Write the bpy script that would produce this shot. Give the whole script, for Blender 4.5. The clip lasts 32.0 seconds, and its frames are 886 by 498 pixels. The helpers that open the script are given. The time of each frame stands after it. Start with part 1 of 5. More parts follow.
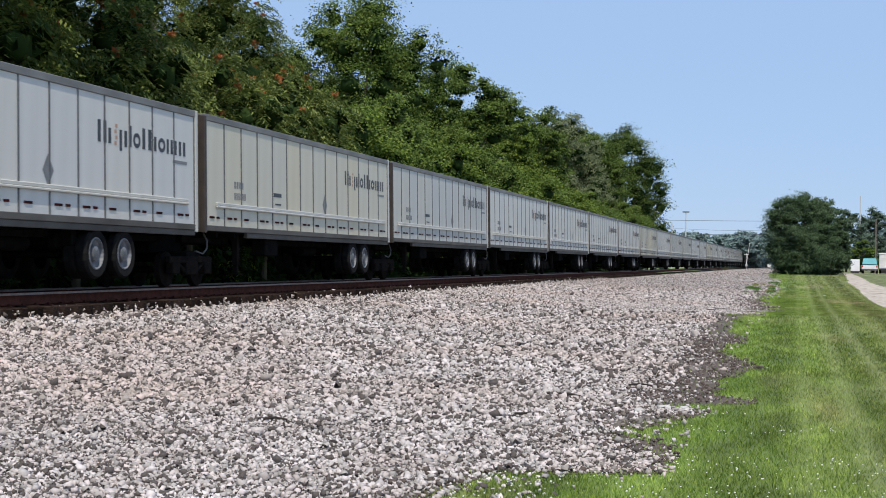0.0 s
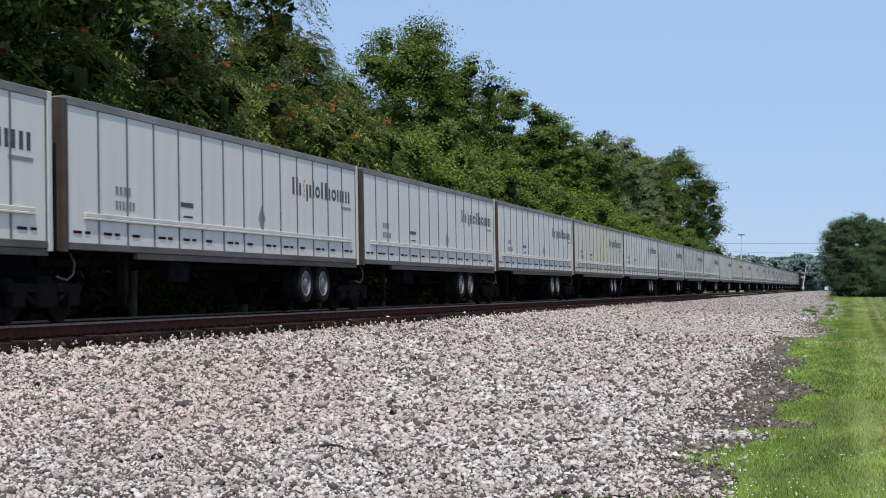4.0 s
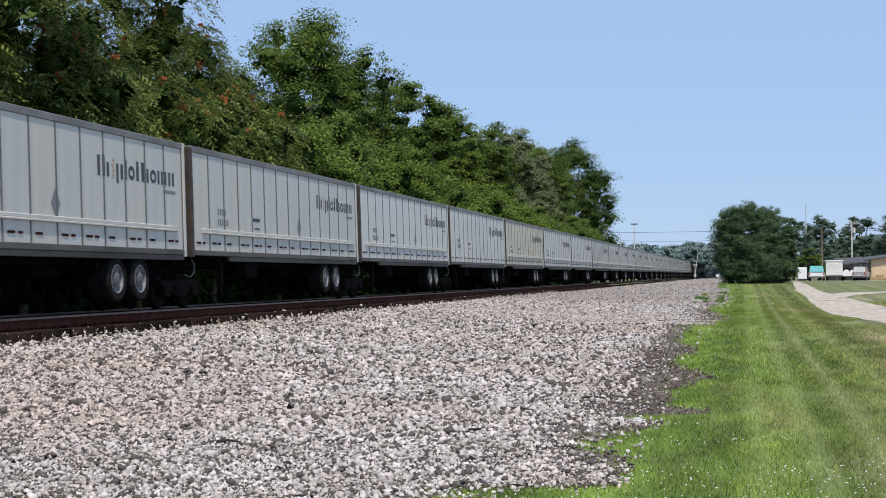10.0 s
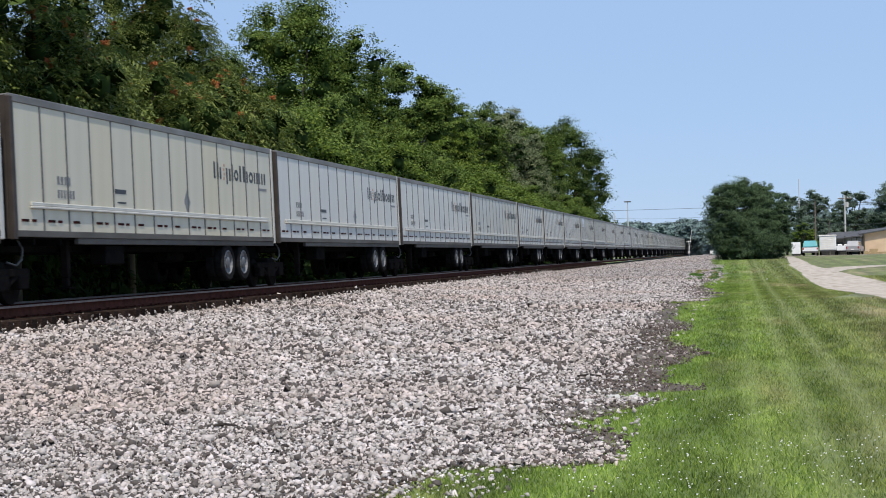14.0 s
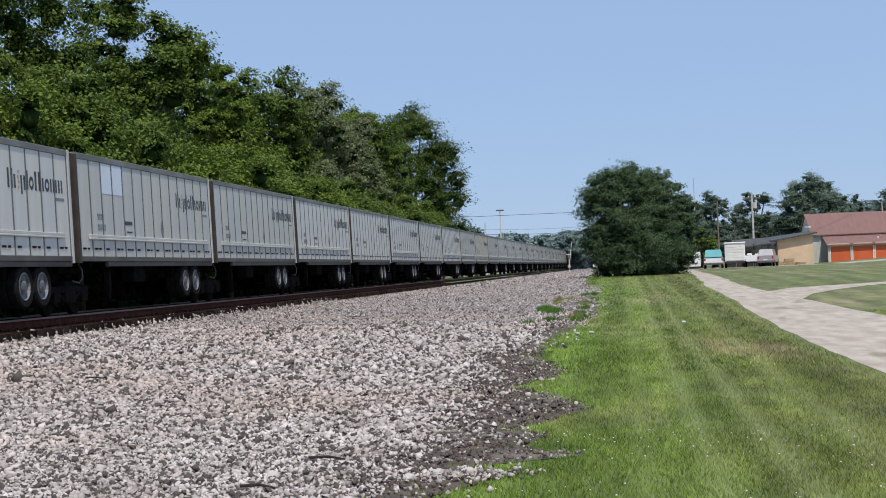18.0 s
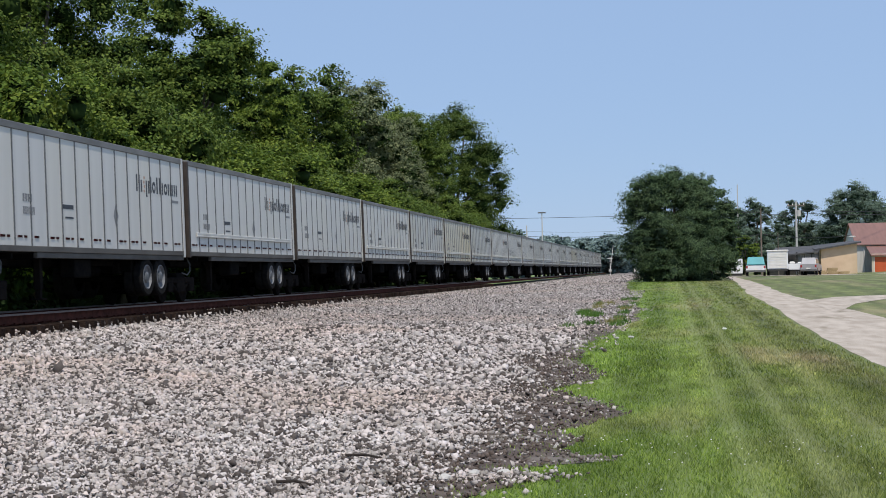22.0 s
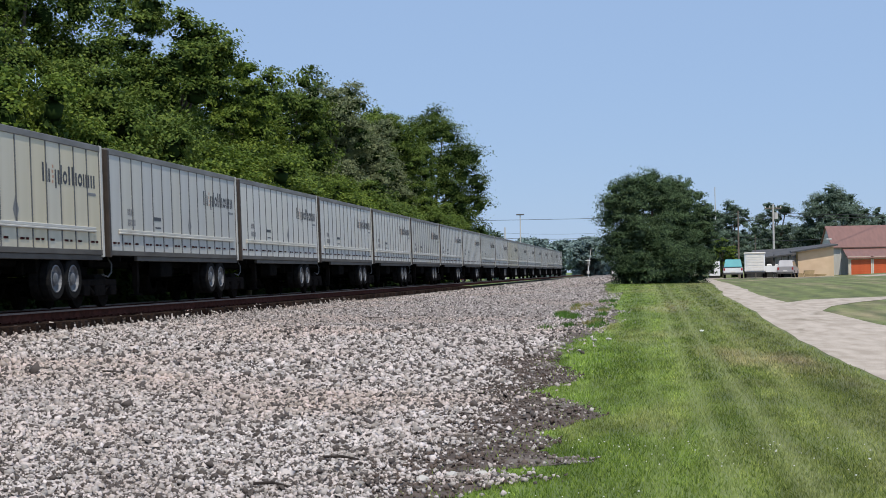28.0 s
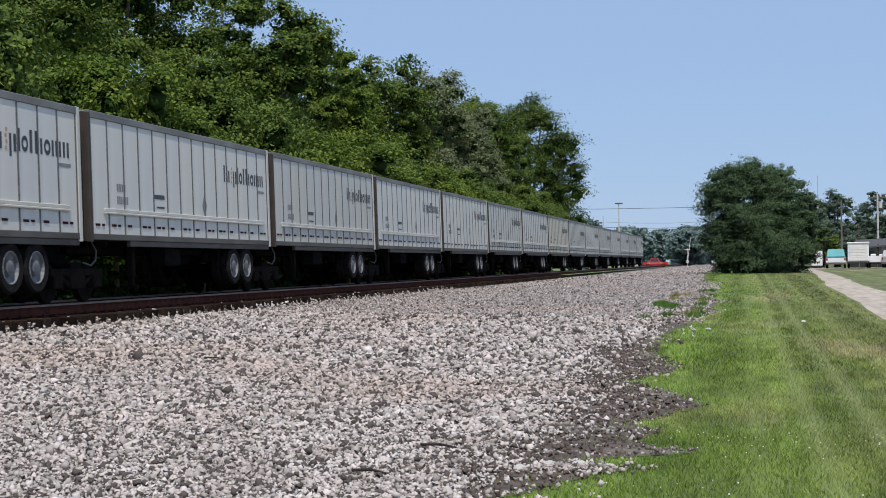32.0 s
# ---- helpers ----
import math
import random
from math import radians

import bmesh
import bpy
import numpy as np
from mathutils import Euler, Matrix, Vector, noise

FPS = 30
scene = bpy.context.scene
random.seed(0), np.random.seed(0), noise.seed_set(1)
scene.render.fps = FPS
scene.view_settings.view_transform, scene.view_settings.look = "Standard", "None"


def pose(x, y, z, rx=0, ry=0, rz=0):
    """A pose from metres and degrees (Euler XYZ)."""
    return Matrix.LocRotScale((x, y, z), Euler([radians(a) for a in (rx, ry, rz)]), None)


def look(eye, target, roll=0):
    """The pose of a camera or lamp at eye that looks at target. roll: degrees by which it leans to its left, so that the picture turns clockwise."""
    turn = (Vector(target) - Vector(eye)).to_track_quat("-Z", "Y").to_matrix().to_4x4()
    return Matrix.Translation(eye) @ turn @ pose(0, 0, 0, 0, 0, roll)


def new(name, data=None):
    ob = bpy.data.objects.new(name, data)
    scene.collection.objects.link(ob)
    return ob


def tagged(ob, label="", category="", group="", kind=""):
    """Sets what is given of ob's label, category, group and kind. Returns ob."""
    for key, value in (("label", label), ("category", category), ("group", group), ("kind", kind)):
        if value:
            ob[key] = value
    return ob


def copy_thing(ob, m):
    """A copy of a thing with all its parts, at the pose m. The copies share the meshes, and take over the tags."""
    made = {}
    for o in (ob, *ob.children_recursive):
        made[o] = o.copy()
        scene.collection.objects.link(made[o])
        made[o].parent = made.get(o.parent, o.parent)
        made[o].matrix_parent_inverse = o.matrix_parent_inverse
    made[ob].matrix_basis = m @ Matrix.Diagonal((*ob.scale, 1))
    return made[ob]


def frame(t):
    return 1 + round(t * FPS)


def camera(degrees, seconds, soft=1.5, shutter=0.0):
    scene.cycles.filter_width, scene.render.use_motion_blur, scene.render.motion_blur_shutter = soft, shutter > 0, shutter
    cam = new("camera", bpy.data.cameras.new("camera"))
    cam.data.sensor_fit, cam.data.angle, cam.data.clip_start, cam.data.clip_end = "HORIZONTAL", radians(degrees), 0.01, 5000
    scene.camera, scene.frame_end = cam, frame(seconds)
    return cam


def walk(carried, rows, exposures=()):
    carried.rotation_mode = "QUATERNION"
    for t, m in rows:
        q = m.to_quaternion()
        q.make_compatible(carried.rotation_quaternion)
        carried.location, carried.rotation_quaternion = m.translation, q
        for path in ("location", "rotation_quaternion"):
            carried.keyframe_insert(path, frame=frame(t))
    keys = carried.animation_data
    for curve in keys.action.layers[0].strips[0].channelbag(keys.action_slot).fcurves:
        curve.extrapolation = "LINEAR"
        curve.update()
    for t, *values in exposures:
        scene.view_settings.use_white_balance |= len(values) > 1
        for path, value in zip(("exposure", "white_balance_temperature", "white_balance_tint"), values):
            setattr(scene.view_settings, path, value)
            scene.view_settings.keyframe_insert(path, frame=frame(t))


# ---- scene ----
EYE = 1.6
# seconds, way along the track (m), heading, tilt and roll (degrees)
PATH = [
    (0, 0.00, -13.302, 0.411, 0.86),
    (0.5, 0.00, -13.503, 0.334, 0.90),
    (1, 0.00, -13.808, 0.362, 0.88),
    (1.5, 0.00, -14.108, 0.395, 1.23),
    (2, 0.00, -14.315, 0.528, 1.05),
    (2.5, 0.00, -14.516, 0.528, 1.05),
    (3, 0.00, -15.495, 0.778, 0.71),
    (3.5, 0.00, -15.451, 1.163, 0.23),
    (5.5, 0.00, -15.067, 1.538, 0.55),
    (6, 0.00, -15.162, 1.540, -0.01),
    (6.5, 0.00, -17.131, 1.179, 0.01),
    (7, 0.00, -17.232, 1.431, 0.08),
    (7.5, 0.00, -14.441, 0.898, 0.70),
    (8, 0.00, -12.375, 1.665, 1.35),
    (8.5, 0.00, -13.125, 1.343, 0.32),
    (9, 0.00, -12.557, 1.258, 0.41),
    (9.5, 0.00, -12.283, 1.178, 0.15),
    (10, 0.00, -11.387, 1.072, -0.52),
    (10.5, 0.00, -11.766, 1.478, -0.29),
    (11, 0.00, -12.753, 0.760, -0.15),
    (11.5, 0.00, -12.711, 0.660, -0.40),
    (12, 0.00, -12.379, 1.651, -0.54),
    (12.5, 0.00, -11.896, 1.743, -1.32),
    (13, 0.00, -12.209, 1.100, -1.92),
    (13.5, 0.00, -12.630, 0.351, -1.04),
    (14, 0.00, -11.167, 0.330, -1.44),
    (14.5, 0.00, -9.815, 0.850, -0.50),
    (15, 0.00, -6.443, 1.109, 0.83),
    (15.3, 0.00, -6.350, 0.116, -1.64),
    (15.5, 0.00, -5.701, 0.074, -1.64),
    (17.5, 37.20, -7.104, 0.322, -2.67),
    (18, 40.00, -6.890, 0.822, -2.35),
    (18.5, 40.00, -7.805, 2.645, -2.11),
    (19, 40.00, -9.558, 1.263, -2.50),
    (19.5, 40.00, -10.278, 0.786, -3.09),
    (20, 40.00, -10.685, 0.770, -0.64),
    (20.5, 40.00, -10.296, -0.397, -1.32),
    (21, 40.00, -10.257, -0.479, -0.83),
    (21.5, 40.00, -9.451, -0.355, -1.28),
    (22, 40.00, -8.460, 0.894, -1.03),
    (22.5, 40.00, -8.712, 1.115, -1.46),
    (23, 40.00, -8.294, 0.961, -1.25),
    (23.5, 40.00, -6.832, 0.778, -1.60),
    (24, 40.00, -7.043, 1.234, -1.36),
    (24.5, 40.00, -9.310, -0.278, -1.59),
    (26.5, 40.00, -10.845, -0.213, -0.16),
    (27, 40.00, -10.168, -0.175, -0.24),
    (27.5, 40.00, -7.186, 0.148, -0.92),
    (28, 40.00, -7.624, 0.944, -0.90),
    (28.5, 40.00, -7.227, 0.968, -1.04),
    (29, 40.00, -6.910, -0.360, -1.38),
    (29.5, 40.00, -10.315, -0.687, -1.41),
    (30, 40.00, -11.074, -0.016, -0.99),
    (30.5, 40.00, -11.934, 0.323, -1.01),
    (31, 40.00, -10.827, 0.376, -0.93),
    (31.5, 40.00, -11.099, 0.585, -0.27),
    (32, 40.00, -11.375, 0.564, -0.70),
]


def eye_pose(y, heading, tilt, roll):
    a, b = radians(heading), radians(tilt)
    eye = Vector((0, y, EYE))
    return look(eye, eye + 10 * Vector((math.sin(a) * math.cos(b), math.cos(a) * math.cos(b), math.sin(b))), roll)


cam = camera(33.0, 32.0, soft=0.9, shutter=0.12)
walk(cam, [(t, eye_pose(*row)) for t, *row in PATH], [(0, 0.12), (15.5, 0.12), (17.5, -0.04), (32, -0.04)])

# ---- light: high summer sun from behind the viewer, hazy sky ----
SUN_AZ, SUN_EL = radians(161), radians(62)   # compass way to the sun, from +Y towards +X
world = bpy.data.worlds.new("sky")
scene.world = world
world.use_nodes = True
wn = world.node_tree.nodes
sky = wn.new("ShaderNodeTexSky")
sky.sky_type, sky.sun_disc = "NISHITA", False
sky.sun_elevation, sky.sun_rotation = SUN_EL, SUN_AZ
sky.air_density, sky.dust_density, sky.ozone_density, sky.altitude = 1.0, 0.15, 5.0, 300
wn["Background"].inputs["Strength"].default_value = 0.115
haze = wn.new("ShaderNodeMix")          # summer haze evens out the blue
haze.data_type = "RGBA"
haze.inputs[0].default_value, haze.inputs[7].default_value = 0.8, (3.15, 4.5, 6.95, 1)
world.node_tree.links.new(sky.outputs[0], haze.inputs[6])
world.node_tree.links.new(haze.outputs[2], wn["Background"].inputs["Color"])
sun = new("sun", bpy.data.lights.new("sun", "SUN"))
sun.data.energy, sun.data.angle, sun.data.color = 3.8, radians(0.6), (1, 0.93, 0.82)
sun.matrix_world = look((0, 0, 60), (-60 * math.sin(SUN_AZ) * math.cos(SUN_EL), -60 * math.cos(SUN_AZ) * math.cos(SUN_EL), 60 - 60 * math.sin(SUN_EL)))


# ---- materials ----
def surface(name, c1, c2, scale=4.0, rough=0.7, bump=0.0, fine=40.0, metal=0.0, c3=None, big=0.25, c3_from=0.55, stretch=(1, 1, 1), spread=0.12,
            island=0.0, through_leaf=0.0, coords="Object", piece=0.0, bump_dist=0.02, spec=0.5):
    """Noise between c1 and c2 at two scales, with an optional stain c3; piece and island: brightness variation per object or loose piece."""
    m = bpy.data.materials.new(name)
    m.use_nodes = True
    n, l = m.node_tree.nodes, m.node_tree.links
    b = n["Principled BSDF"]
    tc = n.new("ShaderNodeTexCoord")
    mp = n.new("ShaderNodeMapping")
    mp.inputs["Scale"].default_value = stretch
    if coords == "World":
        geo = n.new("ShaderNodeNewGeometry")
        l.new(geo.outputs["Position"], mp.inputs["Vector"])
    else:
        l.new(tc.outputs[coords], mp.inputs["Vector"])

    def noise_node(s, detail=4):
        t = n.new("ShaderNodeTexNoise")
        t.inputs["Scale"].default_value, t.inputs["Detail"].default_value = s, detail
        l.new(mp.outputs[0], t.inputs["Vector"])
        return t.outputs["Fac"]

    def ramp(fac, lo, hi):
        r = n.new("ShaderNodeMapRange")
        r.inputs["From Min"].default_value, r.inputs["From Max"].default_value = lo, hi
        l.new(fac, r.inputs["Value"])
        return r.outputs["Result"]

    def mix(fac, a, c):
        x = n.new("ShaderNodeMix")
        x.data_type = "RGBA"
        for s, v in ((x.inputs[0], fac), (x.inputs[6], a), (x.inputs[7], c)):
            if isinstance(v, bpy.types.NodeSocket):
                l.new(v, s)
            elif isinstance(v, (int, float)):
                s.default_value = v
            else:
                s.default_value = (*v, 1)
        return x.outputs[2]

    col = mix(ramp(noise_node(scale), 0.35, 0.65), c1, c2)
    if c3:
        col = mix(ramp(noise_node(big, 5), c3_from, c3_from + spread), col, c3)
    if island:
        geo2 = n.new("ShaderNodeNewGeometry")
        hsv = n.new("ShaderNodeHueSaturation")
        l.new(ramp_out(n, l, geo2.outputs["Random Per Island"], 1 - island, 1 + island), hsv.inputs["Value"])
        l.new(ramp_out(n, l, geo2.outputs["Random Per Island"], 0.52, 0.48), hsv.inputs["Hue"])
        l.new(col, hsv.inputs["Color"])
        col = hsv.outputs[0]
    if piece:
        info = n.new("ShaderNodeObjectInfo")
        hsv = n.new("ShaderNodeHueSaturation")
        l.new(ramp_out(n, l, info.outputs["Random"], 1 - piece, 1 + piece), hsv.inputs["Value"])
        l.new(col, hsv.inputs["Color"])
        col = hsv.outputs[0]
    l.new(col, b.inputs["Base Color"])
    b.inputs["Roughness"].default_value, b.inputs["Metallic"].default_value = rough, metal
    b.inputs["Specular IOR Level"].default_value = 0.12 if through_leaf else spec
    if bump:
        bp = n.new("ShaderNodeBump")
        bp.inputs["Strength"].default_value, bp.inputs["Distance"].default_value = bump, bump_dist
        l.new(noise_node(fine, 6), bp.inputs["Height"])
        l.new(bp.outputs[0], b.inputs["Normal"])
    if through_leaf:
        tr = n.new("ShaderNodeBsdfTranslucent")
        l.new(col, tr.inputs["Color"])
        sh = n.new("ShaderNodeMixShader")
        sh.inputs[0].default_value = through_leaf
        l.new(b.outputs[0], sh.inputs[1])
        l.new(tr.outputs[0], sh.inputs[2])
        l.new(sh.outputs[0], n["Material Output"].inputs["Surface"])
    return m


def ramp_out(n, l, fac, lo, hi):
    r = n.new("ShaderNodeMapRange")
    r.inputs["To Min"].default_value, r.inputs["To Max"].default_value = lo, hi
    l.new(fac, r.inputs["Value"])
    return r.outputs["Result"]


def lawn_paint(name, gain, through_leaf=0.0, island=0.0, bump=0.0):
    """Mown lawn: fresh yellow-green by the dirt, darker beyond, mower stripes along the track, dry straw patches."""
    m = surface(name, [v * gain for v in (0.112, 0.138, 0.036)], [v * gain for v in (0.165, 0.182, 0.06)], 1.1, 0.85, bump, 30, c3=[v * gain for v in (0.28, 0.225, 0.13)],
                big=0.42, c3_from=0.53, spread=0.2, coords="World", stretch=(1, 0.2, 1), island=island, through_leaf=through_leaf, bump_dist=0.04)
    n, l = m.node_tree.nodes, m.node_tree.links
    bsdf = n["Principled BSDF"]
    old = bsdf.inputs["Base Color"].links[0].from_socket
    geo, sep = n.new("ShaderNodeNewGeometry"), n.new("ShaderNodeSeparateXYZ")
    l.new(geo.outputs["Position"], sep.inputs[0])
    wave = n.new("ShaderNodeMath")
    wave.operation = "SINE"
    mul = n.new("ShaderNodeMath")
    mul.operation = "MULTIPLY"
    mul.inputs[1].default_value = 4.2
    l.new(sep.outputs["X"], mul.inputs[0])
    l.new(mul.outputs[0], wave.inputs[0])
    hsv = n.new("ShaderNodeHueSaturation")
    stripe = n.new("ShaderNodeMapRange")
    for k, v in (("From Min", -1), ("From Max", 1), ("To Min", 0.84), ("To Max", 1.14)):
        stripe.inputs[k].default_value = v
    l.new(wave.outputs[0], stripe.inputs["Value"])
    l.new(stripe.outputs["Result"], hsv.inputs["Value"])
    l.new(old, hsv.inputs["Color"])
    # clumpy growth, and pale wheel marks of the mower
    clump, wide = n.new("ShaderNodeTexNoise"), n.new("ShaderNodeMapRange")
    clump.inputs["Scale"].default_value, clump.inputs["Detail"].default_value = 2.2, 4
    longer = n.new("ShaderNodeMapping")
    longer.inputs["Scale"].default_value = (1, 0.25, 1)
    l.new(geo.outputs["Position"], longer.inputs["Vector"])
    l.new(longer.outputs[0], clump.inputs["Vector"])
    for k, v in (("From Min", 0.36), ("From Max", 0.64), ("To Min", 0.74), ("To Max", 1.18)):
        wide.inputs[k].default_value = v
    l.new(clump.outputs[0], wide.inputs["Value"])
    both = n.new("ShaderNodeMath")
    both.operation = "MULTIPLY"
    l.new(stripe.outputs["Result"], both.inputs[0])
    l.new(wide.outputs["Result"], both.inputs[1])
    l.new(both.outputs[0], hsv.inputs["Value"])
    marked = hsv.outputs[0]
    for where, broad, much in ((0.62, 0.17, 0.62), (1.2, 0.2, 0.68), (1.95, 0.16, 0.4), (0.1, 0.14, 0.32), (3.1, 0.18, 0.38), (3.75, 0.16, 0.3)):
        off, far, line, x = n.new("ShaderNodeMath"), n.new("ShaderNodeMath"), n.new("ShaderNodeMapRange"), n.new("ShaderNodeMix")
        off.operation, far.operation, x.data_type = "SUBTRACT", "ABSOLUTE", "RGBA"
        off.inputs[1].default_value = where
        l.new(sep.outputs["X"], off.inputs[0])
        l.new(off.outputs[0], far.inputs[0])
        for k, v in (("From Min", 0.0), ("From Max", broad), ("To Min", much), ("To Max", 0.0)):
            line.inputs[k].default_value = v
        l.new(far.outputs[0], line.inputs["Value"])
        l.new(line.outputs["Result"], x.inputs[0])
        l.new(marked, x.inputs[6])
        x.inputs[7].default_value = (0.235 * gain, 0.24 * gain, 0.115 * gain, 1)
        marked = x.outputs[2]
    fresh = n.new("ShaderNodeMapRange")
    for k, v in (("From Min", -0.6), ("From Max", 2.2), ("To Min", 0.68), ("To Max", 0.0)):
        fresh.inputs[k].default_value = v
    l.new(sep.outputs["X"], fresh.inputs["Value"])
    mix = n.new("ShaderNodeMix")
    mix.data_type, mix.blend_type = "RGBA", "MULTIPLY"
    mix.inputs[7].default_value = (0.92, 1.24, 0.66, 1)
    l.new(fresh.outputs["Result"], mix.inputs[0])
    l.new(marked, mix.inputs[6])
    l.new(mix.outputs[2], bsdf.inputs["Base Color"])
    for node in n:
        if node.bl_idname == "ShaderNodeBsdfTranslucent":
            l.new(mix.outputs[2], node.inputs["Color"])
    return m


def dark_share(m, share, dark):
    """Darkens a random share of the pieces: greyer stones, and shade between stones put into colour."""
    n, l = m.node_tree.nodes, m.node_tree.links
    bsdf = n["Principled BSDF"]
    old = bsdf.inputs["Base Color"].links[0].from_socket
    geo = n.new("ShaderNodeNewGeometry")
    mul, fr, less = (n.new("ShaderNodeMath") for _ in range(3))
    mul.operation, fr.operation, less.operation = "MULTIPLY", "FRACT", "LESS_THAN"
    mul.inputs[1].default_value, less.inputs[1].default_value = 37.7, share
    l.new(geo.outputs["Random Per Island"], mul.inputs[0])
    l.new(mul.outputs[0], fr.inputs[0])
    l.new(fr.outputs[0], less.inputs[0])
    x = n.new("ShaderNodeMix")
    x.data_type = "RGBA"
    x.inputs[7].default_value = (*dark, 1)
    l.new(less.outputs[0], x.inputs[0])
    l.new(old, x.inputs[6])
    l.new(x.outputs[2], bsdf.inputs["Base Color"])
    return m


GRASS = lawn_paint("mown_grass", 1.0, bump=0.8)
BLADE = lawn_paint("grass_blade", 1.75, 0.3, 0.4)
# the dark second tone paints shade into the gaps between the stones
GRAVEL = surface("limestone_ballast", (0.36, 0.31, 0.28), (0.06, 0.05, 0.045), 22, 0.9, 1.0, 26, coords="World", c3=(0.27, 0.23, 0.205), big=0.16, c3_from=0.48, spread=0.15, bump_dist=0.05)
STONE = dark_share(surface("ballast_stone", (0.53, 0.485, 0.465), (0.4, 0.35, 0.325), 1.2, 0.85, 0.3, 60, island=0.4, coords="World", c3=(0.45, 0.375, 0.335), big=0.16, c3_from=0.48, spread=0.15), 0.29, (0.085, 0.07, 0.063))
DIRT = surface("dark_dirt", (0.07, 0.05, 0.04), (0.125, 0.095, 0.08), 5, 0.95, 0.8, 18, coords="World", c3=(0.19, 0.165, 0.143), big=0.8, c3_from=0.55, bump_dist=0.03)
DRIVE = surface("pale_gravel_drive", (0.5, 0.43, 0.36), (0.36, 0.3, 0.24), 2.6, 0.9, 0.5, 25, coords="World", c3=(0.2, 0.165, 0.11), big=0.9, c3_from=0.61, spread=0.1, stretch=(1, 0.3, 1))
CRIB = surface("dark_crib_ballast", (0.06, 0.046, 0.04), (0.03, 0.024, 0.021), 9, 0.95, 0.9, 20, coords="World", bump_dist=0.04)
ASPHALT = surface("old_asphalt", (0.2, 0.19, 0.18), (0.26, 0.25, 0.23), 2, 0.9, 0.3, 30, coords="World")
RUST = surface("rusty_rail_steel", (0.1, 0.037, 0.027), (0.062, 0.025, 0.018), 5, 0.95, 0.4, 40, coords="World", spec=0.02)
RAILTOP = surface("worn_sunlit_rail_head", (0.2, 0.155, 0.14), (0.13, 0.095, 0.085), 8, 0.45, metal=0.3, coords="World")
TIE = surface("creosoted_tie", (0.018, 0.012, 0.01), (0.04, 0.028, 0.023), 7, 0.95, 0.7, 30, piece=0.5, spec=0.02, stretch=(1, 6, 6))


def panel_paint(name, a, b, stain, old_tint=(0.99, 0.925, 0.78)):
    """Sun-bleached trailer paint: panels differ in tint, and grime runs down them."""
    m = surface(name, a, b, 0.7, 0.42, 0.06, 3.0, c3=stain, big=1.1, c3_from=0.53, spread=0.35, stretch=(1, 1.9, 0.14), piece=0.045)
    n, l = m.node_tree.nodes, m.node_tree.links
    info, x = n.new("ShaderNodeObjectInfo"), n.new("ShaderNodeMix")
    x.data_type, x.blend_type = "RGBA", "MULTIPLY"
    x.inputs[7].default_value = (*old_tint, 1)
    bsdf = n["Principled BSDF"]
    old = bsdf.inputs["Base Color"].links[0].from_socket
    cube = n.new("ShaderNodeMath")
    cube.operation = "POWER"
    cube.inputs[1].default_value = 1.6
    l.new(info.outputs["Random"], cube.inputs[0])
    l.new(cube.outputs[0], x.inputs[0])
    l.new(old, x.inputs[6])
    l.new(x.outputs[2], bsdf.inputs["Base Color"])
    return m


WHITE = panel_paint("white_trailer_paint", (0.665, 0.65, 0.615), (0.585, 0.57, 0.535), (0.45, 0.43, 0.39), (0.97, 0.95, 0.9))
IVORY = panel_paint("ivory_trailer_paint", (0.64, 0.605, 0.5), (0.56, 0.52, 0.41), (0.4, 0.32, 0.21), (0.99, 0.935, 0.81))
GREYED = panel_paint("greyed_trailer_paint", (0.58, 0.57, 0.535), (0.49, 0.48, 0.445), (0.34, 0.31, 0.26), (0.98, 0.95, 0.87))
SEAM = surface("seam_steel", (0.13, 0.13, 0.13), (0.1, 0.1, 0.1), 3, 0.5, metal=0.3)
RAILGREY = surface("grey_trailer_rail", (0.21, 0.207, 0.2), (0.14, 0.136, 0.128), 2, 0.6, metal=0.1, stretch=(1, 0.4, 1))
# rust brown, darkened in colour for the shaded gap between trailers
POST = surface("rust_and_shade_post", (0.055, 0.04, 0.032), (0.03, 0.023, 0.019), 2, 0.7)
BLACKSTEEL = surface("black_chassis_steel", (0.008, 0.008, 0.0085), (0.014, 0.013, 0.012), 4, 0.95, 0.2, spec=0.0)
BOGIE = surface("dark_bogie_steel", (0.012, 0.0105, 0.01), (0.02, 0.017, 0.0155), 4, 0.95, 0.3, spec=0.0)
TYRE = surface("tyre_rubber", (0.012, 0.012, 0.013), (0.022, 0.021, 0.02), 6, 0.95, spec=0.02)
HUB = surface("pale_wheel_hub", (0.18, 0.185, 0.2), (0.09, 0.095, 0.1), 5, 0.6)
SILL = surface("dull_sill_steel", (0.105, 0.098, 0.088), (0.06, 0.054, 0.047), 2, 0.8, stretch=(1, 0.4, 1))
INK = surface("black_lettering_paint", (0.022, 0.024, 0.03), (0.04, 0.042, 0.05), 3, 0.5)
ORANGE_INK = surface("copper_mark_paint", (0.5, 0.3, 0.2), (0.45, 0.25, 0.16), 3, 0.5)
GREYINK = surface("grey_marking_paint", (0.16, 0.16, 0.165), (0.22, 0.22, 0.22), 3, 0.5)
REDTAPE = surface("red_reflector", (0.06, 0.012, 0.012), (0.02, 0.01, 0.01), 3, 0.9, spec=0.05)


# ---- mesh helpers ----
def part(name, bm, material, parent=None, label=""):
    me = bpy.data.meshes.new(name)
    bm.to_mesh(me)
    bm.free()
    me.materials.append(material)
    ob = new(name, me)
    if parent:
        ob.parent = parent
    return tagged(ob, label)


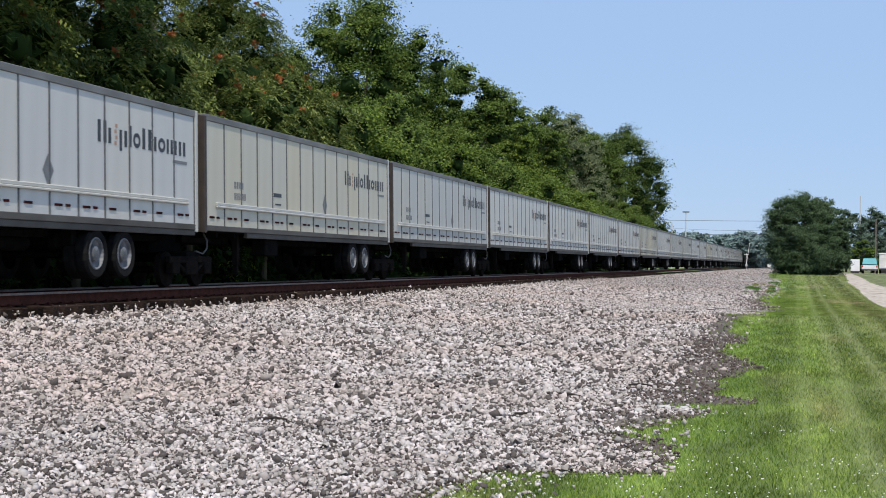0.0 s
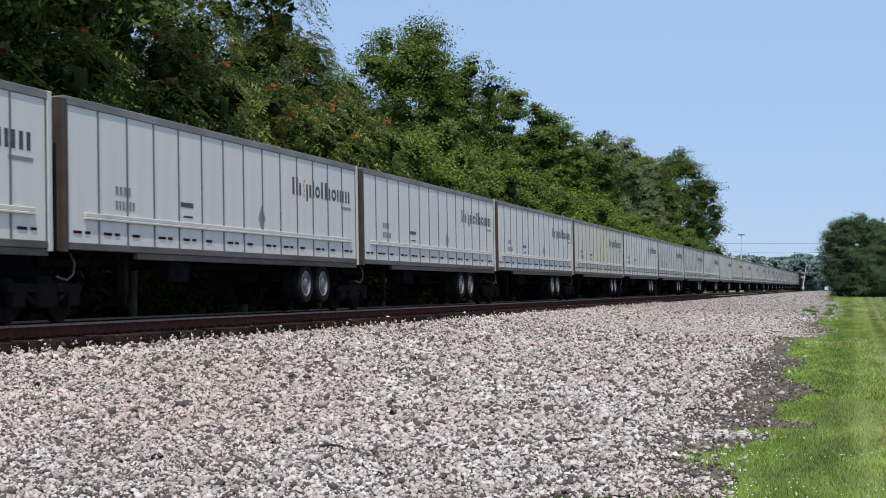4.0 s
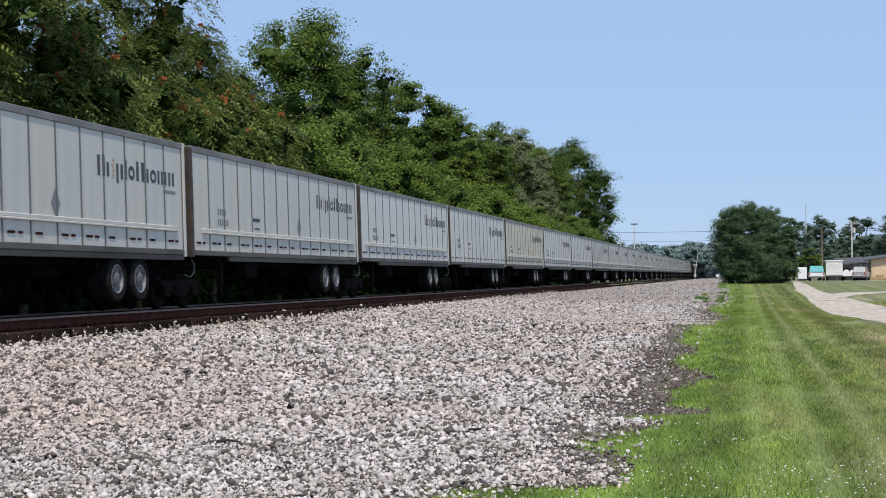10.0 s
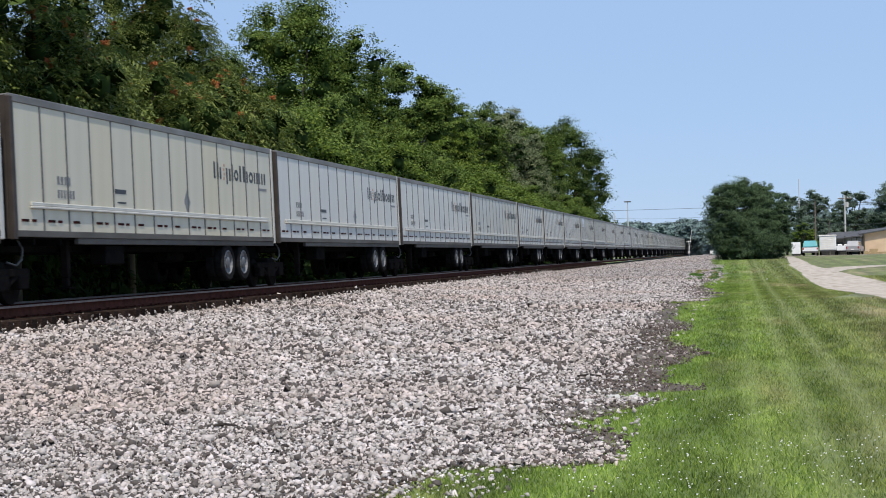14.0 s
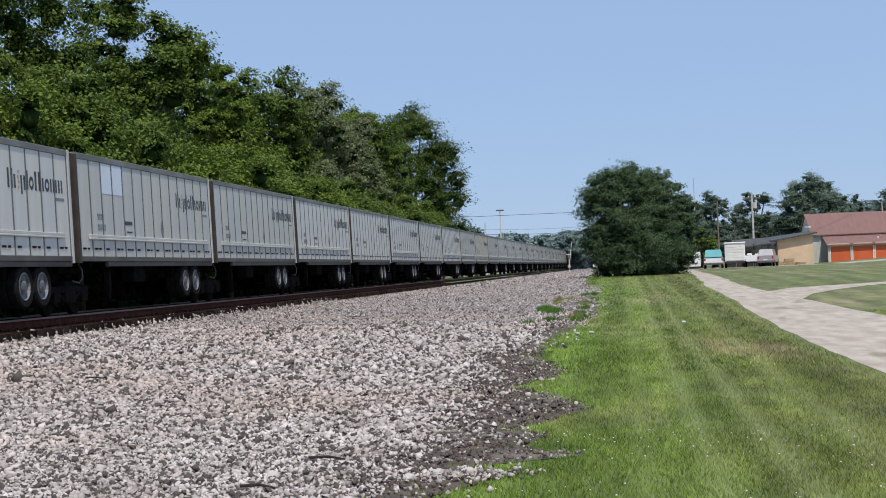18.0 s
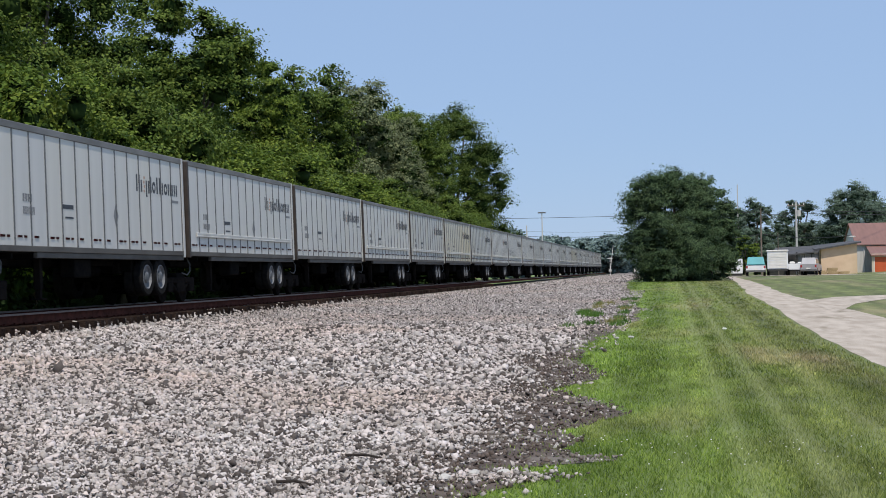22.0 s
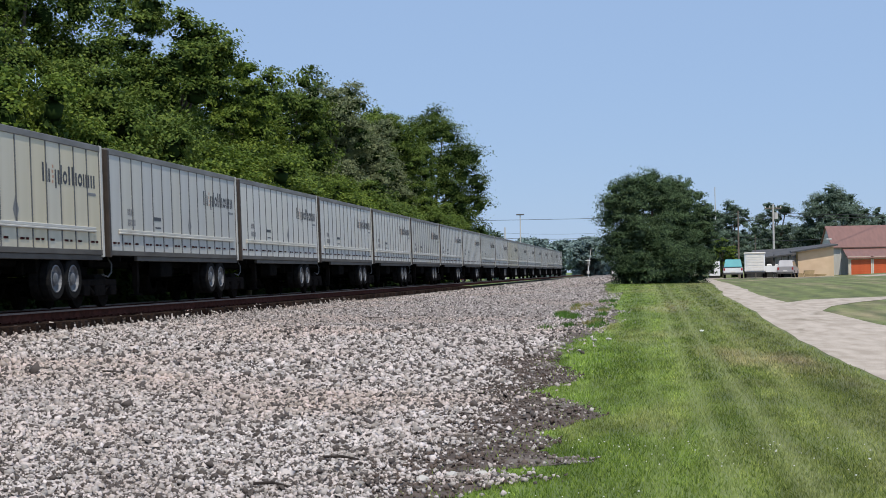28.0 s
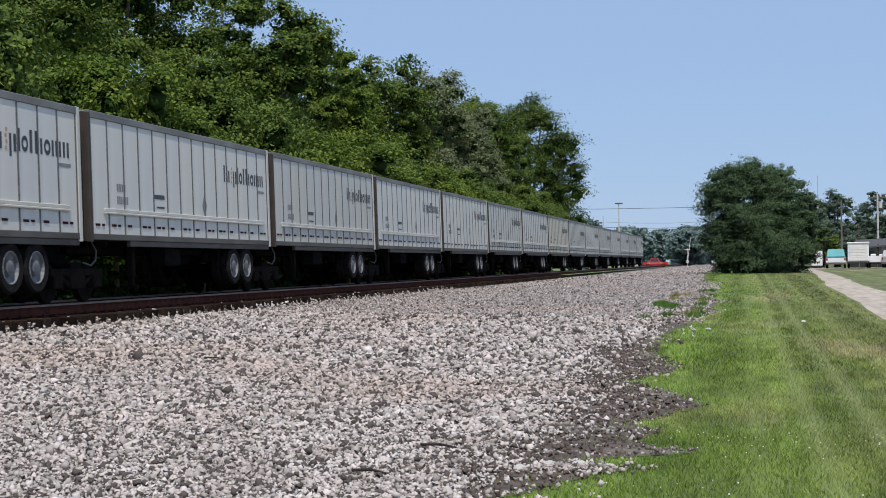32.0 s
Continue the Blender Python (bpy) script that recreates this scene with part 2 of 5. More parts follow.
def shared(name, me, parent, m=None, label=""):
    """Another object on the same mesh."""
    ob = new(name, me)
    ob.parent = parent
    if m is not None:
        ob.matrix_basis = m
    return tagged(ob, label)


def thing(name, m, label, category, group="", kind=""):
    ob = new(name)
    ob.empty_display_size = 0.3
    ob.matrix_basis = m
    return tagged(ob, label, category, group, kind)


def box(bm, x0, x1, y0, y1, z0, z1, bevel=0.0):
    made = bmesh.ops.create_cube(bm, size=1)["verts"]
    for v in made:
        v.co = Vector(((x0 + x1) / 2 + v.co.x * (x1 - x0), (y0 + y1) / 2 + v.co.y * (y1 - y0), (z0 + z1) / 2 + v.co.z * (z1 - z0)))
    if bevel:
        edges = {e for v in made for e in v.link_edges}
        bmesh.ops.bevel(bm, geom=list(edges), offset=bevel, segments=1, affect="EDGES")
    return bm


def boxes(*sets, bevel=0.0):
    bm = bmesh.new()
    for s in sets:
        box(bm, *s, bevel=bevel)
    return bm


def tube(bm, a, b, r, r2=None, sides=10):
    a, b = Vector(a), Vector(b)
    d = b - a
    m = Matrix.Translation((a + b) / 2) @ d.to_track_quat("Z", "Y").to_matrix().to_4x4()
    bmesh.ops.create_cone(bm, cap_ends=True, segments=sides, radius1=r, radius2=r if r2 is None else r2, depth=d.length, matrix=m)
    return bm


def lathe(bm, profile, steps=20, axis="X", caps=True):
    """Spin (radius, along) pairs about an axis."""
    rings = []
    for r, s in profile:
        ring = []
        for k in range(steps):
            a = 2 * math.pi * k / steps
            c, q = r * math.cos(a), r * math.sin(a)
            ring.append(bm.verts.new((s, c, q) if axis == "X" else (c, q, s)))
        rings.append(ring)
    for p, q in zip(rings, rings[1:]):
        for k in range(steps):
            bm.faces.new((p[k], p[(k + 1) % steps], q[(k + 1) % steps], q[k]))
    for ring in (rings[0], rings[-1]) if caps else ():
        if (ring[0].co - ring[steps // 2].co).length > 1e-4:
            bm.faces.new(ring)
    bmesh.ops.recalc_face_normals(bm, faces=bm.faces)
    return bm


def raw(name, verts, faces, material, smooth=False):
    """A mesh object straight from arrays."""
    me = bpy.data.meshes.new(name)
    verts, faces = np.asarray(verts, np.float32), np.asarray(faces, np.int32)
    k = faces.shape[1]
    me.vertices.add(len(verts))
    me.vertices.foreach_set("co", verts.ravel())
    me.loops.add(faces.size)
    me.loops.foreach_set("vertex_index", faces.ravel())
    me.polygons.add(len(faces))
    me.polygons.foreach_set("loop_start", np.arange(0, faces.size, k, dtype=np.int32))
    me.polygons.foreach_set("loop_total", np.full(len(faces), k, np.int32))
    me.update(calc_edges=True)
    me.validate()
    if smooth:
        me.polygons.foreach_set("use_smooth", np.ones(len(faces), bool))
    me.materials.append(material)
    return me


# ---- lie of the land ----
TRACK_X, RAIL_Z = -14.98, 0.85


def rise(y):
    s = min(max((y - 62) / 76, 0), 1)
    return 0.74 * s * s * (3 - 2 * s) - 0.1 * min(max((y - 150) / 60, 0), 1)


def land(x, y):
    """Height of the bare ground: lawn, sloping up to the track bed."""
    r = rise(y)
    if x > -1.5:
        return r + 0.045 * min(max(x - 20, 0), 40) * min(max((y - 120) / 90, 0), 1)
    s = min((-1.5 - x) / 11.6, 1)
    top = 0.36
    z = r + (top - r) * (0.25 * s + 0.75 * s * s)
    if x < -17:
        z -= 0.45 * min((-17 - x) / 2, 1)
    return z


def wobble(y, seed, f=0.35):
    return noise.noise((y * f, seed * 7.3, 0.5)) + 0.6 * noise.noise((y * f * 2.7, seed * 3.1, 4.5)) + 0.3 * noise.noise((y * f * 7, seed, 9.5))


def along(y, ways):
    """Edge of a strip: straight pieces between the given (y, x); the run from 9 to 49 m comes again, closer set, past 46.5 m."""
    if 46.5 < y < 75:
        y = (y - 40) * 1.4065
    for (y0, x0), (y1, x1) in zip(ways, ways[1:]):
        if y < y1:
            return x0 + (x1 - x0) * min(max((y - y0) / (y1 - y0), 0), 1)
    return ways[-1][1]


DIRT_WAY = [(9.5, -2.3), (11, -2.2), (11.3, -1.0), (12.7, -0.96), (13.3, -1.2), (13.9, -1.77), (14.6, -1.41), (16.1, -0.98), (16.96, -1.35), (17.3, -0.7), (17.7, -0.45), (18.5, -0.86), (20.8, -1.08), (23.5, -0.46),
            (25.5, -0.9), (28.1, -1.48), (32.2, -1.02), (36, -1.5), (43, -1.74), (55, -1.3), (68, -1.5), (76, -1.3), (84, -0.85), (92, -0.95), (100, -1.4), (111, -1.7), (140, -2.6)]
BED_WAY = [(9, -2.6), (11, -2.4), (11.4, -1.2), (12.2, -1.2), (12.9, -1.6), (14.3, -1.9), (15.7, -2.1), (22.3, -1.95), (25.2, -2.1), (35.7, -2.5), (43.3, -2.3), (53, -2.3), (75, -2.1), (79, -2.3), (100, -1.9), (140, -2.5), (166, -3.0)]


def dirt_edge(y):
    return along(y, DIRT_WAY) + 0.2 * wobble(y, 2, 1.4)


def gravel_edge(y):
    return min(along(y, BED_WAY) + 0.22 * wobble(y, 1, 0.5), dirt_edge(y) - 0.08)


TABLE_Y = np.arange(0.0, 160.0, 0.05)
BED_TABLE, DIRT_TABLE = np.array([gravel_edge(float(v)) for v in TABLE_Y]), np.array([dirt_edge(float(v)) for v in TABLE_Y])


def sheet(name, x_of, y_list, nx, lift, material, label, category):
    """A strip of ground between two edges x_of(y) = (x0, x1), lying on the land."""
    verts, faces = [], []
    for y in y_list:
        x0, x1 = x_of(y)
        for k in range(nx + 1):
            x = x0 + (x1 - x0) * k / nx
            verts.append((x, y, land(x, y) + lift))
    w = nx + 1
    for j in range(len(y_list) - 1):
        for k in range(nx):
            a = j * w + k
            faces.append((a, a + 1, a + w + 1, a + w))
    return tagged(new(name, raw(name, verts, faces, material, True)), label, category, kind="structure")


def steps(a, b, first, grow):
    out = [a]
    while out[-1] < b:
        out.append(min(out[-1] + first, b))
        first *= grow
    return out


xs = [-900, -500, -250, -120, -70, -45, -32, -26, -22, -19, -17, -16, -15, -14, -13.1, -12, -10.5, -9, -7.5, -6, -5, -4, -3, -2.2, -1.5, -0.5, 1, 3, 5, 7, 9, 12, 16, 22, 30, 40, 60, 100, 200, 500, 900]
ys = [-400, -150, -60, -30, -15, -5] + [float(y) for y in range(0, 150, 3)] + [150, 156, 163, 171, 180, 190, 202, 215, 232, 255, 290, 340, 420, 600, 1000, 2500]
gv = [(x, y, land(x, y)) for y in ys for x in xs]
gf = [(j * len(xs) + i, j * len(xs) + i + 1, (j + 1) * len(xs) + i + 1, (j + 1) * len(xs) + i) for j in range(len(ys) - 1) for i in range(len(xs) - 1)]
tagged(new("ground", raw("ground", gv, gf, GRASS, True)), "mown green lawn with pale dry streaks beside the railway", "lawn", kind="structure")
fine_y = steps(2, 420, 0.22, 1.0035)
sheet("dirt_strip", lambda y: (-6, dirt_edge(y)), [-400, -100, -40, -20, -8] + fine_y, 6, 0.006, DIRT, "dark bare dirt between the ballast and the grass", "dirt")
sheet("ballast_bed", lambda y: (-17.2, gravel_edge(y)), [-400, -100, -40, -20, -8] + steps(2, 700, 0.22, 1.0045), 24, 0.014, GRAVEL, "sloping bed of pale crushed limestone beside the track", "gravel")

sheet("crib_ballast", lambda y: (-16.6, -14.16), [-400, -100, 0, 20, 40, 60, 80, 100, 130, 160, 200, 300, 500, 700], 4, 0.03, CRIB, "dark ballast between the ties", "gravel")


DRIVE_WAY = [(0, 4.6, 7.9), (30, 4.4, 7.9), (50, 4.4, 7.6), (60, 3.4, 6.8), (75, 3.3, 6.2), (90, 3.5, 5.6), (105, 3.45, 4.9), (140, 4.3, 5.2), (182, 5.3, 6.3)]


def drive_edges(y):
    ya = [w[0] for w in DRIVE_WAY]
    return float(np.interp(y, ya, [w[1] for w in DRIVE_WAY])) + 0.12 * wobble(y, 5, 0.25), float(np.interp(y, ya, [w[2] for w in DRIVE_WAY])) + 0.12 * wobble(y, 6, 0.25)


sheet("drive", drive_edges, [-400, -100, -40, -20, -8] + steps(4, 178, 0.8, 1.008), 5, 0.006, DRIVE, "pale worn gravel drive running along the lawn", "drive")


def branch_drive():
    """The side drive that leaves the first one and crosses the lawn."""
    verts, faces = [], []
    n = 40
    for k in range(n + 1):
        s = k / n
        x = 5.0 + 56 * s
        y = 91 + 38 * s ** 0.55 + 0.5 * wobble(x, 8)
        w = 2.2 + 8 * max(0, 1 - s * 10) ** 2
        for q in (-0.5, 0.5):
            yy = y + q * w
            verts.append((x, yy, land(x, yy) + 0.011))
    for k in range(n):
        a = 2 * k
        faces.append((a, a + 2, a + 3, a + 1))
    tagged(new("side_drive", raw("side_drive", verts, faces, DRIVE, True)), "pale gravel side drive curving across the lawn", "drive", kind="structure")


branch_drive()
sheet("crossing_road", lambda y: (-60, 60), [321, 324, 328, 331], 60, 0.05, ASPHALT, "grey asphalt road crossing the railway", "road")
sheet("parking_strip", lambda y: (3.0, 60.0), [183, 187, 192, 196], 20, 0.03, DRIVE, "pale strip of gravel beside the sheds", "drive")


# ---- track ----
def rail(x, name_label):
    prof = [(-0.076, 0.0), (0.076, 0.0), (0.076, 0.022), (0.014, 0.05), (0.014, 0.17), (0.038, 0.185), (0.038, 0.225), (-0.038, 0.225), (-0.038, 0.185), (-0.014, 0.17), (-0.014, 0.05), (-0.076, 0.022)]
    yy = [-400, -100, 0, 40, 80, 120, 200, 330, 700]
    k = len(prof)
    verts = [(x + px, y, RAIL_Z - 0.225 + pz) for y in yy for px, pz in prof]
    faces = [(j * k + i, (j + 1) * k + i, (j + 1) * k + (i + 1) % k, j * k + (i + 1) % k) for j in range(len(yy) - 1) for i in range(k)]
    ob = tagged(new("rail", raw("rail", verts, faces, RUST)), name_label, "rail", "rails of the track", "structure")
    # worn top; its lighter tone also covers the head sides to imitate sunlight
    head = boxes((x - 0.04, x + 0.04, -400, 700, RAIL_Z - 0.038, RAIL_Z + 0.004))
    part("rail_head", head, RAILTOP, ob, "worn running surface, its sides coloured as if sunlit")
    return ob


near_rail = rail(TRACK_X + 0.7525, "rust-brown steel rail with a worn bright head")
rail(TRACK_X - 0.7525, "rust-brown steel rail under the train")


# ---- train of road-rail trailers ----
LONG, SHORT, COUPLING = 16.6, 12.42, 0.4     # box lengths, SHORT cut down to fit the camera's later view, and the gap between boxes; local y = 0 at the leading end, heading -Y
FLOOR, TOP, HALF = 1.30, 4.13, 1.3
# the maker's mark as plain dark shapes, bars and open rings: (kind, from, to, foot, head)
MARK = [("bar", 0.02, 0.15, 0.0, 0.45), ("bar", 0.28, 0.41, 0.0, 0.45), ("bar", 0.5, 0.62, 0.0, 0.32), ("bar", 1.02, 1.13, -0.12, 0.32), ("bar", 1.25, 1.38, -0.02, 0.32), ("bar", 1.49, 1.6, 0.0, 0.45), ("ring", 1.68, 2.04, 0.0, 0.32),
        ("bar", 2.14, 2.28, 0.0, 0.45), ("bar", 2.44, 2.6, 0.0, 0.45), ("bar", 2.74, 2.86, 0.0, 0.32), ("ring", 2.96, 3.34, 0.0, 0.32), ("bar", 3.42, 3.53, 0.0, 0.32), ("bar", 3.64, 3.75, 0.0, 0.32), ("bar", 3.86, 3.97, 0.0, 0.32), ("bar", 4.1, 4.22, 0.0, 0.32), ("bar", 4.34, 4.46, 0.0, 0.32)]


def mark_shape(kind, y0, y1, z0, z1):
    """A flat painted bar, or an oval ring of the same size."""
    if kind == "bar":
        return boxes((0, 0.006, y0, y1, z0, z1))
    bm, n = bmesh.new(), 16
    cy, cz, ry, rz = (y0 + y1) / 2, (z0 + z1) / 2, (y1 - y0) / 2, (z1 - z0) / 2
    rings = [[bm.verts.new((x, cy + q * (ry - inset * (y1 - y0) / 0.4) , cz + w * (rz - inset))) for q, w in ((math.cos(2 * math.pi * k / n), math.sin(2 * math.pi * k / n)) for k in range(n))] for x, inset in ((0, 0), (0.006, 0), (0.006, 0.085), (0, 0.085))]
    for p, q in zip(rings, rings[1:]):
        for k in range(n):
            bm.faces.new((p[k], p[(k + 1) % n], q[(k + 1) % n], q[k]))
    bmesh.ops.recalc_face_normals(bm, faces=bm.faces)
    return bm


def road_wheel(parent, side, y):
    w = new("road_wheel")
    w.parent = parent
    w.matrix_basis = Matrix.Translation((side * 0.98, y, 0.74))
    w.empty_display_size = 0.1
    bm = lathe(bmesh.new(), [(0.3, -0.27), (0.46, -0.27), (0.51, -0.22), (0.51, -0.03), (0.46, 0.0), (0.5, 0.02), (0.515, 0.06), (0.515, 0.22), (0.47, 0.27), (0.33, 0.25), (0.3, 0.1)], 22, caps=False)
    if side < 0:
        bmesh.ops.rotate(bm, verts=bm.verts, cent=(0, 0, 0), matrix=Matrix.Rotation(math.pi, 3, "Z"))
    part("tyre", bm, TYRE, w)
    bm = lathe(bmesh.new(), [(0.335, 0.25), (0.31, 0.262), (0.28, 0.2), (0.17, 0.16), (0.15, 0.24), (0.07, 0.27), (0.0001, 0.275)], 20, caps=False)
    if side < 0:
        bmesh.ops.rotate(bm, verts=bm.verts, cent=(0, 0, 0), matrix=Matrix.Rotation(math.pi, 3, "Z"))
    part("hub", bm, HUB, w, "pale painted wheel hub")
    return w


def code_bars(wide):
    bm = bmesh.new()
    for k in range(4):
        box(bm, 0, 0.006, k * 0.17 * wide, (k * 0.17 + 0.11) * wide, 0.28, 0.45)
    for k in range(6):
        box(bm, 0, 0.006, k * 0.14 * wide, (k * 0.14 + 0.09) * wide, 0.0, 0.17)
    return bm


def trailer(m, long, paint, belt, label, slide=0.0):
    """One trailer whose box is long metres; the axles sit under its last quarter, slid forward on some."""
    t = thing("trailer", m, label, "rail trailer", "trailers of the train")
    x1, wide = HALF, long / LONG
    # box of the body behind the near skin
    part("body", boxes((-HALF, x1 - 0.05, 0.12, long - 0.05, FLOOR + 0.1, TOP - 0.06)), paint, t)
    part("roof", boxes((-HALF + 0.02, x1 - 0.02, 0.1, long - 0.02, TOP - 0.05, TOP), bevel=0.02), RAILGREY, t, "grey weathered roof sheet")
    part("top_rail", boxes((x1 - 0.06, x1 + 0.015, 0.02, long, TOP - 0.16, TOP - 0.005), bevel=0.012), RAILGREY, t, "dull grey top rail")
    part("sill_rail", boxes((x1 - 0.06, x1 + 0.012, 0.02, long, FLOOR + 0.03, FLOOR + 0.16), (x1 - 0.12, x1 - 0.02, 0.175 * long, long - 0.1, FLOOR - 0.1, FLOOR + 0.03), bevel=0.01), SILL, t, "dark grey bottom rail")
    part("front_post", boxes((x1 - 0.09, x1 + 0.02, 0.0, 0.14, FLOOR - 0.02, TOP - 0.05), bevel=0.015), POST, t, "rust-stained corner post")
    part("front_wall", boxes((-HALF, x1 - 0.09, 0.03, 0.11, FLOOR, TOP - 0.03), bevel=0.006), POST, t, "ribbed front wall, rust-brown with gap shade in its colour")
    rib = part("rib", boxes((x1 - 0.35, x1 - 0.29, -0.01, 0.03, FLOOR + 0.1, TOP - 0.1), bevel=0.006), POST, t)
    for k in range(1, 5):
        shared("rib", rib.data, t, Matrix.Translation((-0.55 * k, 0, 0)))
    part("rear_post", boxes((x1 - 0.09, x1 + 0.02, long - 0.16, long, FLOOR - 0.02, TOP), bevel=0.015), GREYED, t)
    part("rear_doors", boxes((-HALF, -0.01, long - 0.05, long + 0.01, FLOOR + 0.05, TOP - 0.1), (0.01, x1 - 0.09, long - 0.05, long + 0.01, FLOOR + 0.05, TOP - 0.1), bevel=0.01), paint, t)
    # skin panels with seams
    count, a, b = 14, 0.16, long - 0.18
    w = (b - a) / count
    bm = boxes((x1 - 0.05, x1 - 0.012, 0.008, w - 0.008, FLOOR + 0.16, TOP - 0.16), bevel=0.004)
    first = part("panel", bm, paint, t)
    first.matrix_basis = Matrix.Translation((0, a, 0))
    for k in range(1, count):
        shared("panel", first.data, t, Matrix.Translation((0, a + k * w, 0)))
    bm = boxes((x1 - 0.03, x1 + 0.004, -0.022, 0.022, FLOOR + 0.16, TOP - 0.16))
    seam = part("seam_strip", bm, SEAM, t, "dark riveted seam strip")
    seam.matrix_basis = Matrix.Translation((0, a, 0))
    for k in range(1, count + 1):
        shared("seam_strip", seam.data, t, Matrix.Translation((0, a + k * w, 0)), "dark riveted seam strip")
    dark = part("reflector", boxes((x1 - 0.012, x1 + 0.003, -0.1 * wide, 0.2 * wide, FLOOR + 0.335, FLOOR + 0.385)), REDTAPE, t, "small dark reflector strip")
    dark.matrix_basis = Matrix.Translation((0, a + 0.3 * wide, 0))
    for k in range(1, count):
        shared("reflector", dark.data, t, Matrix.Translation((0, a + 0.3 * wide + k * w, 0)), "small dark reflector strip")
    short = part("reflector", boxes((x1 - 0.012, x1 + 0.003, 0.34 * wide, 0.52 * wide, FLOOR + 0.335, FLOOR + 0.385)), REDTAPE, t, "small dark reflector strip")
    short.matrix_basis = Matrix.Translation((0, a + 0.3 * wide, 0))
    for k in (1, 3, 4, 6, 8, 9, 11, 13):
        shared("reflector", short.data, t, Matrix.Translation((0, a + 0.3 * wide + k * w, 0)), "small dark reflector strip")
    if belt:
        bm = boxes((x1 - 0.012, x1 + 0.045, 0.75, long - 0.6, FLOOR + 0.6, FLOOR + 0.65), (x1 - 0.012, x1 + 0.03, 0.75, long - 0.6, FLOOR + 0.65, FLOOR + 0.73), bevel=0.012)
        part("rub_rail", bm, GREYED, t, "long horizontal rub rail")
    # the maker's mark as plain dark blocks, tall, short and hanging ones
    here = Matrix.Translation((x1 - 0.011, long - 5.15 * wide, TOP - 1.12))
    for kind, a0, a1, b0, b1 in MARK:
        part("mark_block", mark_shape(kind, a0 * wide, a1 * wide, b0, b1), INK, t).matrix_basis = here.copy()
    dots = part("mark_dots", boxes(*[(0, 0.006, (0.78 + 0.04 * (k % 2)) * wide, (0.88 + 0.04 * (k % 2)) * wide, -0.01 + 0.12 * k, 0.065 + 0.12 * k) for k in range(4)]), ORANGE_INK, t, "copper dots in the mark")
    dots.matrix_basis = here.copy()
    tagged(dots, kind="stuff")
    under = part("mark_line", boxes((0, 0.006, 3.75 * wide, 4.55 * wide, -0.19, -0.12)), GREYINK, t)
    under.matrix_basis = here.copy()
    codes = tagged(part("code_marking", code_bars(wide), GREYINK, t, "grey code marking, plain bars"), kind="stuff")
    codes.matrix_basis = Matrix.Translation((x1 - 0.011, 2.0 * wide, FLOOR + 0.85))
    note = part("notice", boxes((0, 0.006, 0, 0.62, 0.0, 0.1), (0, 0.006, 0.12, 0.6, -0.22, -0.18)), INK, t, "small dark notice plate")
    note.matrix_basis = Matrix.Translation((x1 - 0.011, 4.9 * wide, FLOOR + 1.05))
    bm = bmesh.new()
    for q in (1.0, 0.62):
        vs = [bm.verts.new((0.004 if q == 1 else 0.008, y * q, z * q)) for y, z in ((-0.22 * wide, 0), (0, -0.32), (0.22 * wide, 0), (0, 0.32))]
        bm.faces.new(vs)
    gem = part("diamond_emblem", bm, GREYINK, t, "grey diamond emblem")
    gem.matrix_basis = Matrix.Translation((x1 - 0.011, 9.4 * wide, FLOOR + 1.0))
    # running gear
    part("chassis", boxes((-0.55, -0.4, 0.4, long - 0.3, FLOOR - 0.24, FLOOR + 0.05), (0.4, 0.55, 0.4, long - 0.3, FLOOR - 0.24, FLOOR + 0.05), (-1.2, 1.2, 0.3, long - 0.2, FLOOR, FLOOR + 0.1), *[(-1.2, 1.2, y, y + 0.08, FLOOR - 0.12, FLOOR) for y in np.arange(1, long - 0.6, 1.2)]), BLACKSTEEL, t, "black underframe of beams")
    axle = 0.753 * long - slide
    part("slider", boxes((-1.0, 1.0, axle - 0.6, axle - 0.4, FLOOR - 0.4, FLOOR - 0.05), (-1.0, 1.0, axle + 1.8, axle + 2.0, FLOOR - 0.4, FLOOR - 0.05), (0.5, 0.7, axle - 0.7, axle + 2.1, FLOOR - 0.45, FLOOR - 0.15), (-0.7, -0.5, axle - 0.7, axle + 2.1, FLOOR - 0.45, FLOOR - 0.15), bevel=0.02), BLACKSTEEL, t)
    for y in (axle, axle + (1.3 if long > 14 else 1.08)):
        road_wheel(t, 1, y)
        road_wheel(t, -1, y)
        part("axle", tube(bmesh.new(), (-0.9, y, 0.74), (0.9, y, 0.74), 0.07), BLACKSTEEL, t)
    for s in (-1, 1):
        bm = boxes((s * 0.95 - 0.08, s * 0.95 + 0.08, 2.85, 3.01, 0.5, FLOOR), (s * 0.95 - 0.06, s * 0.95 + 0.06, 2.87, 2.99, 0.3, 0.5), (s * 0.95 - 0.14, s * 0.95 + 0.14, 2.78, 3.08, 0.26, 0.3), bevel=0.012)
        tube(bm, (s * 0.95, 2.95, 0.75), (s * 0.5, 3.6, FLOOR - 0.1), 0.035)
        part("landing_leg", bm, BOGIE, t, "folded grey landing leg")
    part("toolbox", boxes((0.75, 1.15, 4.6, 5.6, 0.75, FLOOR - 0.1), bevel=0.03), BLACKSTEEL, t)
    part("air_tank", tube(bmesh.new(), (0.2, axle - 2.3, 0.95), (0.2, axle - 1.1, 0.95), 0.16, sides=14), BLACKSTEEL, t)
    # rail bogie under the coupling
    bog = new("rail_bogie")
    bog.parent = t
    bog.matrix_basis = Matrix.Translation((0, long + 0.2, 0))
